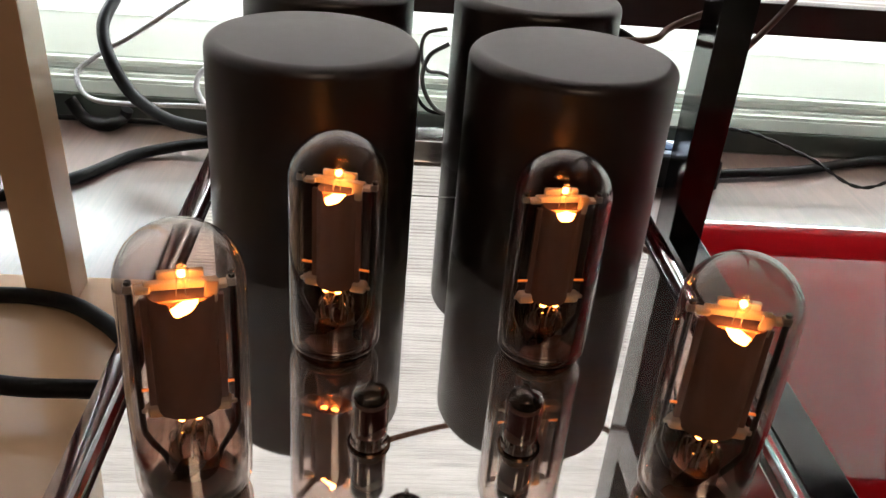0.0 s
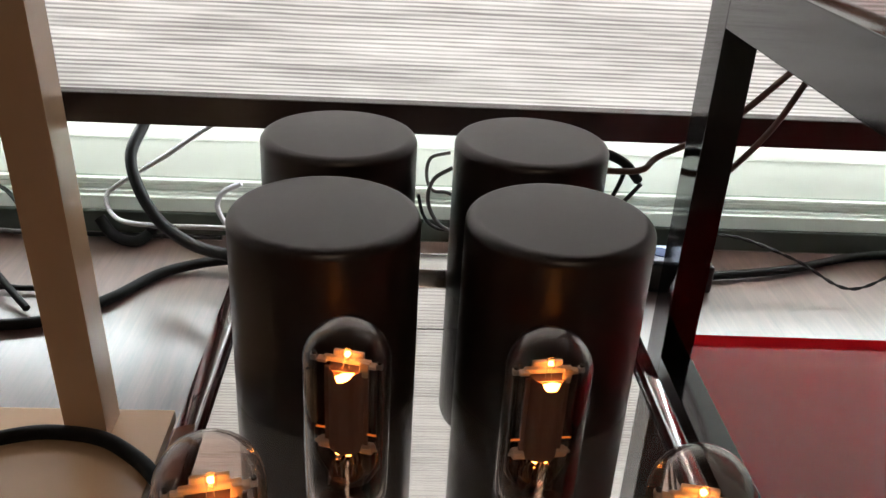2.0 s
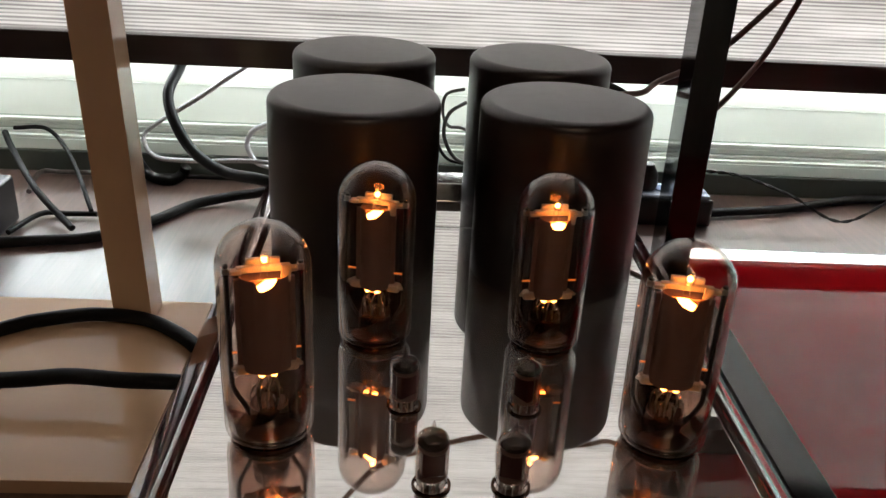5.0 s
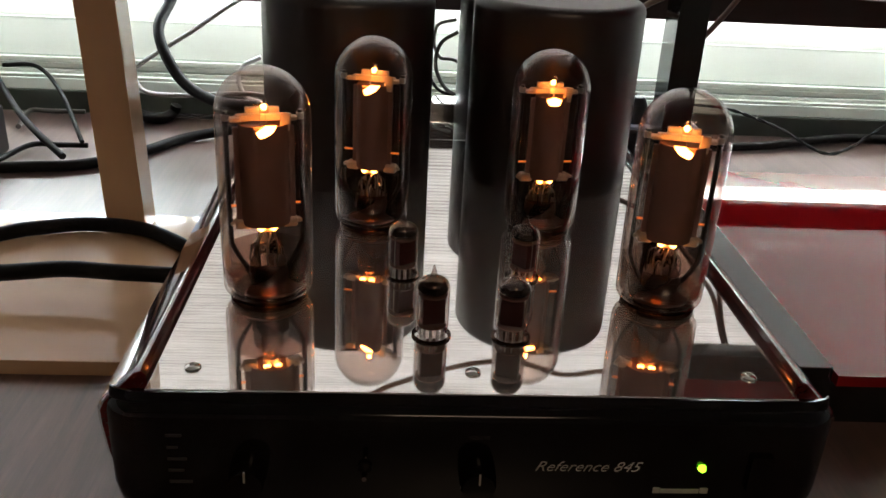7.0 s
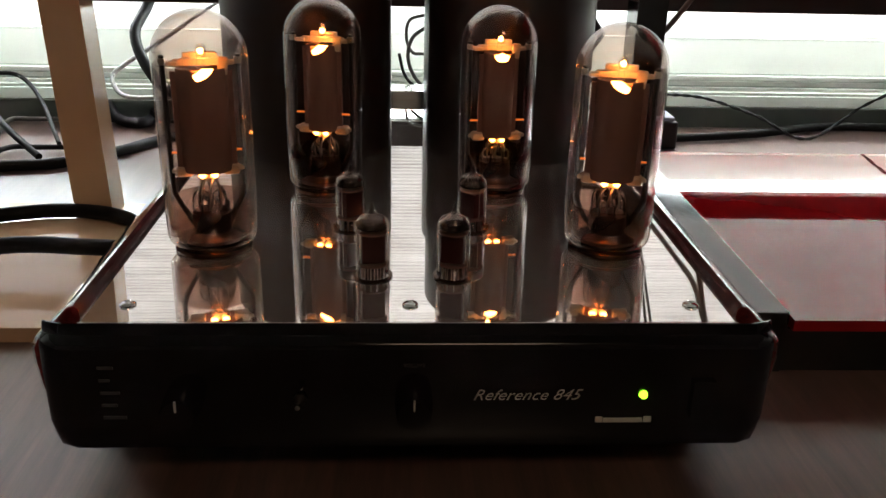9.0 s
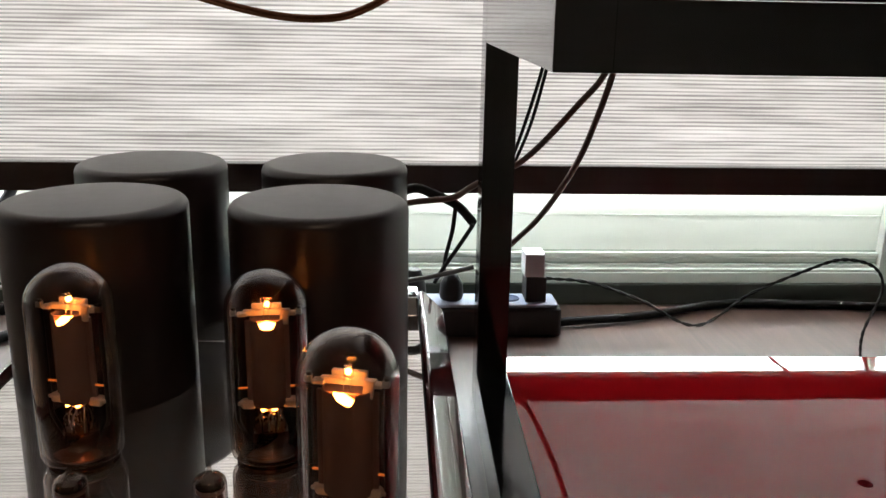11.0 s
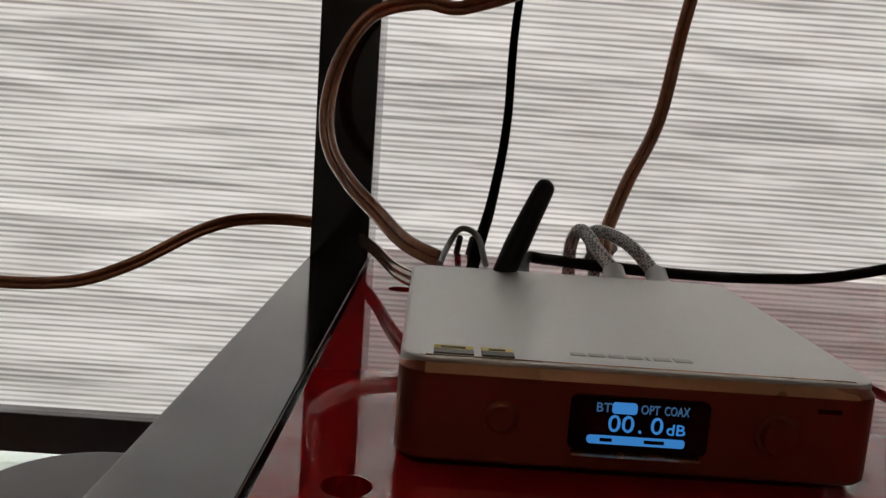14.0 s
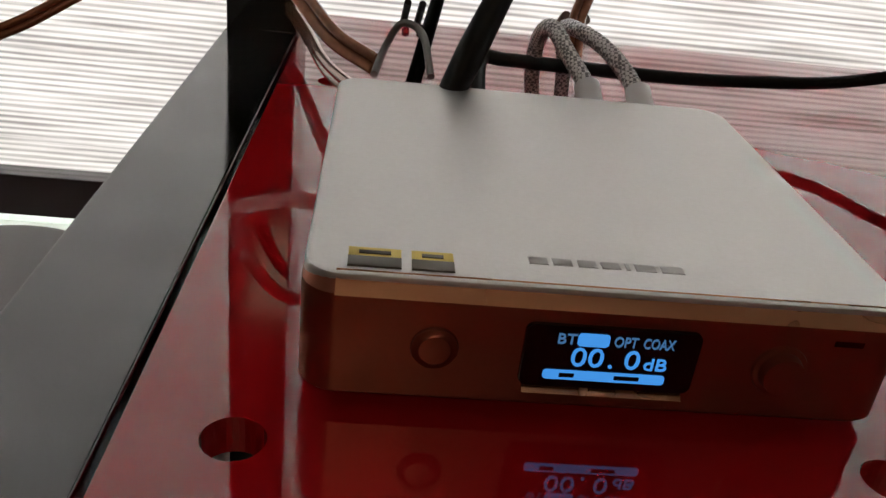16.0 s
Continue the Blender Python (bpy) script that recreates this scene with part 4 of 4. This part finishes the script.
# ---- cables of the small amplifier ----
twin_cable("speaker_cable", [(-0.150, 0.270, 0.640), (-0.092, 0.275, 0.553), (-0.060, 0.275, 0.523), (-0.018, 0.280, 0.507), (0.045, 0.290, 0.493), (0.098, 0.300, 0.492), (0.133, 0.310, 0.503), (0.174, 0.325, 0.526), (0.205, 0.335, 0.533), (0.248, 0.337, 0.532), (0.280, 0.260, 0.534), (0.300, 0.180, 0.536), (0.318, 0.130, 0.540)], 0.0020, "clear-sleeved copper speaker cable sagging behind the rack", "speaker cables")
twin_cable("speaker_cable", [(0.440, 0.330, 0.900), (0.415, 0.310, 0.760), (0.375, 0.282, 0.690), (0.326, 0.268, 0.664), (0.301, 0.266, 0.664), (0.276, 0.262, 0.656), (0.262, 0.255, 0.635), (0.257, 0.240, 0.610), (0.261, 0.220, 0.589), (0.273, 0.200, 0.574), (0.289, 0.180, 0.562), (0.303, 0.160, 0.553), (0.318, 0.145, 0.549)], 0.0020, "clear-sleeved copper speaker cable curling past the post", "speaker cables")
twin_cable("speaker_cable", [(0.520, 0.360, 0.950), (0.485, 0.340, 0.800), (0.453, 0.310, 0.678), (0.438, 0.290, 0.613), (0.420, 0.270, 0.579), (0.407, 0.250, 0.554), (0.404, 0.240, 0.546), (0.402, 0.220, 0.535), (0.390, 0.130, 0.538)], 0.0020, "clear-sleeved copper speaker cable rising from the small amplifier", "speaker cables")
cable("thin_cable", [(0.380, 0.420, 0.950), (0.377, 0.400, 0.800), (0.359, 0.360, 0.679), (0.353, 0.300, 0.605), (0.343, 0.220, 0.570), (0.334, 0.155, 0.554), (0.328, 0.120, 0.540)], 0.0026, CABLE_BLACK, "thin black cable rising behind the small amplifier")
cable("braided_cable", [(0.388, 0.120, 0.543), (0.388, 0.134, 0.550), (0.383, 0.148, 0.557), (0.378, 0.163, 0.563), (0.376, 0.174, 0.555), (0.377, 0.180, 0.540), (0.380, 0.186, 0.527)], 0.0029, BRAID, "grey and white braided cable arching from the small amplifier")
cable("braided_cable", [(0.405, 0.120, 0.543), (0.404, 0.134, 0.551), (0.396, 0.148, 0.560), (0.387, 0.163, 0.563), (0.385, 0.176, 0.559), (0.389, 0.184, 0.545), (0.392, 0.191, 0.527)], 0.0029, BRAID, "grey and white braided cable arching from the small amplifier")
cable("thin_cable", [(0.352, 0.120, 0.540), (0.355, 0.165, 0.548), (0.365, 0.170, 0.548), (0.389, 0.180, 0.545), (0.436, 0.190, 0.542), (0.475, 0.200, 0.541), (0.507, 0.200, 0.544), (0.545, 0.190, 0.556), (0.575, 0.190, 0.562)], 0.0026, RUBBER, "thin black cable lying across the red shelf")
cable("thin_cable", [(0.318, 0.130, 0.550), (0.321, 0.150, 0.554), (0.326, 0.155, 0.561), (0.333, 0.150, 0.559), (0.336, 0.130, 0.551)], 0.0013, CABLE_GREY, "thin grey wire arching behind the small amplifier")

for x in (0.388, 0.405):
    plug = part("cable_plug", sweep([(x, 0.122, 0.543), (x, 0.128, 0.547), (x - 0.0006, 0.1350, 0.5515)], 0.0042, 14, 4), WHITE_PLASTIC)
    tagged(plug, "white plug sleeve on a braided cable", "plug", "plugs of the braided cables")
aerial = thing("antenna", "black tapered rubber stub antenna behind the small amplifier", "antenna")
part("mast", sweep([(0.341, 0.121, 0.545), (0.3425, 0.1225, 0.549), (0.349, 0.129, 0.564), (0.3565, 0.1365, 0.580), (0.3592, 0.1390, 0.5850)], 0.0046, 16, 6, taper=lambda u: (0.86 + 0.42 * u) if u < 0.45 else (1.05 - 0.55 * (u - 0.45)) * math.sqrt(max(0.02, 1 - (max(0.0, u - 0.80) / 0.2) ** 2.5))), RUBBER, aerial)
part("joint", lathe([(0.0, -0.006), (0.0036, -0.006), (0.0042, 0.0), (0.0036, 0.004), (0.0, 0.004)], 20, at=(0.3405, 0.1205, 0.543)), DARK_METAL, aerial)

# coil of thin black cable and the dark tapered box beside it
coil = []
for i in range(30):
    a = 2 * math.pi * i / 16
    coil.append((0.578 + 0.019 * math.cos(a) + 0.0006 * i * 0.3, 0.190 - 0.0012 * i, 0.547 + 0.0205 * math.sin(a) * (1 - 0.004 * i)))
cable("thin_cable", coil, 0.0023, RUBBER, "thin black cable wound into a loose coil", steps=3)
wedge = thing("speaker_box", "dark maroon tapered box standing on the red shelf", "box")
bm = bmesh.new()
lo = [bm.verts.new(v) for v in ((0.513, 0.064, SHELF + 0.003), (0.705, 0.064, SHELF + 0.003), (0.690, 0.120, SHELF + 0.003), (0.542, 0.120, SHELF + 0.003))]
hi = [bm.verts.new(v) for v in ((0.577, 0.075, SHELF + 0.115), (0.641, 0.075, SHELF + 0.115), (0.635, 0.112, SHELF + 0.115), (0.592, 0.112, SHELF + 0.115))]
for i in range(4):
    bm.faces.new((lo[i], lo[(i + 1) % 4], hi[(i + 1) % 4], hi[i]))
bm.faces.new(lo[::-1]), bm.faces.new(hi)
bmesh.ops.bevel(bm, geom=list(bm.edges), offset=0.003, segments=2, affect="EDGES")
part("body", bm, MAROON, wedge, smooth=False)
part("base_strip", box(0.518, 0.700, 0.0655, 0.080, SHELF, SHELF + 0.0032, 0.0005), WHITE_PLASTIC, wedge, "thin white base strip")

# ---- power strip, adapters and bricks ----
strip = thing("power_strip", "black power strip with white sockets, lying behind the rack", "power strip")
part("body", box(0.095, 0.382, 0.500, 0.556, T0, 0.118, 0.005, 3), BLACK_PLASTIC, strip)
part("face", box(0.100, 0.377, 0.504, 0.552, 0.118, 0.1235, 0.003, 2), SOCKET_WHITE, strip, "bluish white socket face")
for x in (0.125, 0.180, 0.235, 0.285, 0.315):
    part("socket", lathe([(0.0, 0.1242), (0.0105, 0.1242), (0.0125, 0.1250), (0.0132, 0.1235), (0.0, 0.1235)], 28, at=(x, 0.528, 0)), SOCKET_BLUE, strip)
plug = thing("plug_adapter", "white and black plug adapter standing in the power strip", "adapter")
part("case", box(0.334, 0.362, 0.512, 0.548, 0.1235, 0.158, 0.002), BLACK_PLASTIC, plug)
part("cap", box(0.332, 0.359, 0.514, 0.550, 0.158, 0.190, 0.002), WHITE_PLASTIC, plug, "white upper half")
for x, z in ((0.185, 0.165), (0.235, 0.158), (0.290, 0.160)):
    p = part("mains_plug", lathe([(0.0, 0.1250), (0.0150, 0.1250), (0.0165, 0.130), (0.0150, 0.146), (0.0085, z), (0.0, z + 0.004)], 24, at=(x, 0.528, 0)), BLACK_PLASTIC)
    tagged(p, "black mains plug pushed into the power strip", "plug", "mains plugs")
brick = thing("power_brick", "black plastic power brick with a pale label", "power supply")
part("case", box(-0.690, -0.545, 0.340, 0.450, T0, 0.140, 0.006, 3), BLACK_PLASTIC, brick)
part("label", box(-0.640, -0.580, 0.360, 0.420, 0.140, 0.1403), WHITE_PLASTIC, brick, "pale printed label")
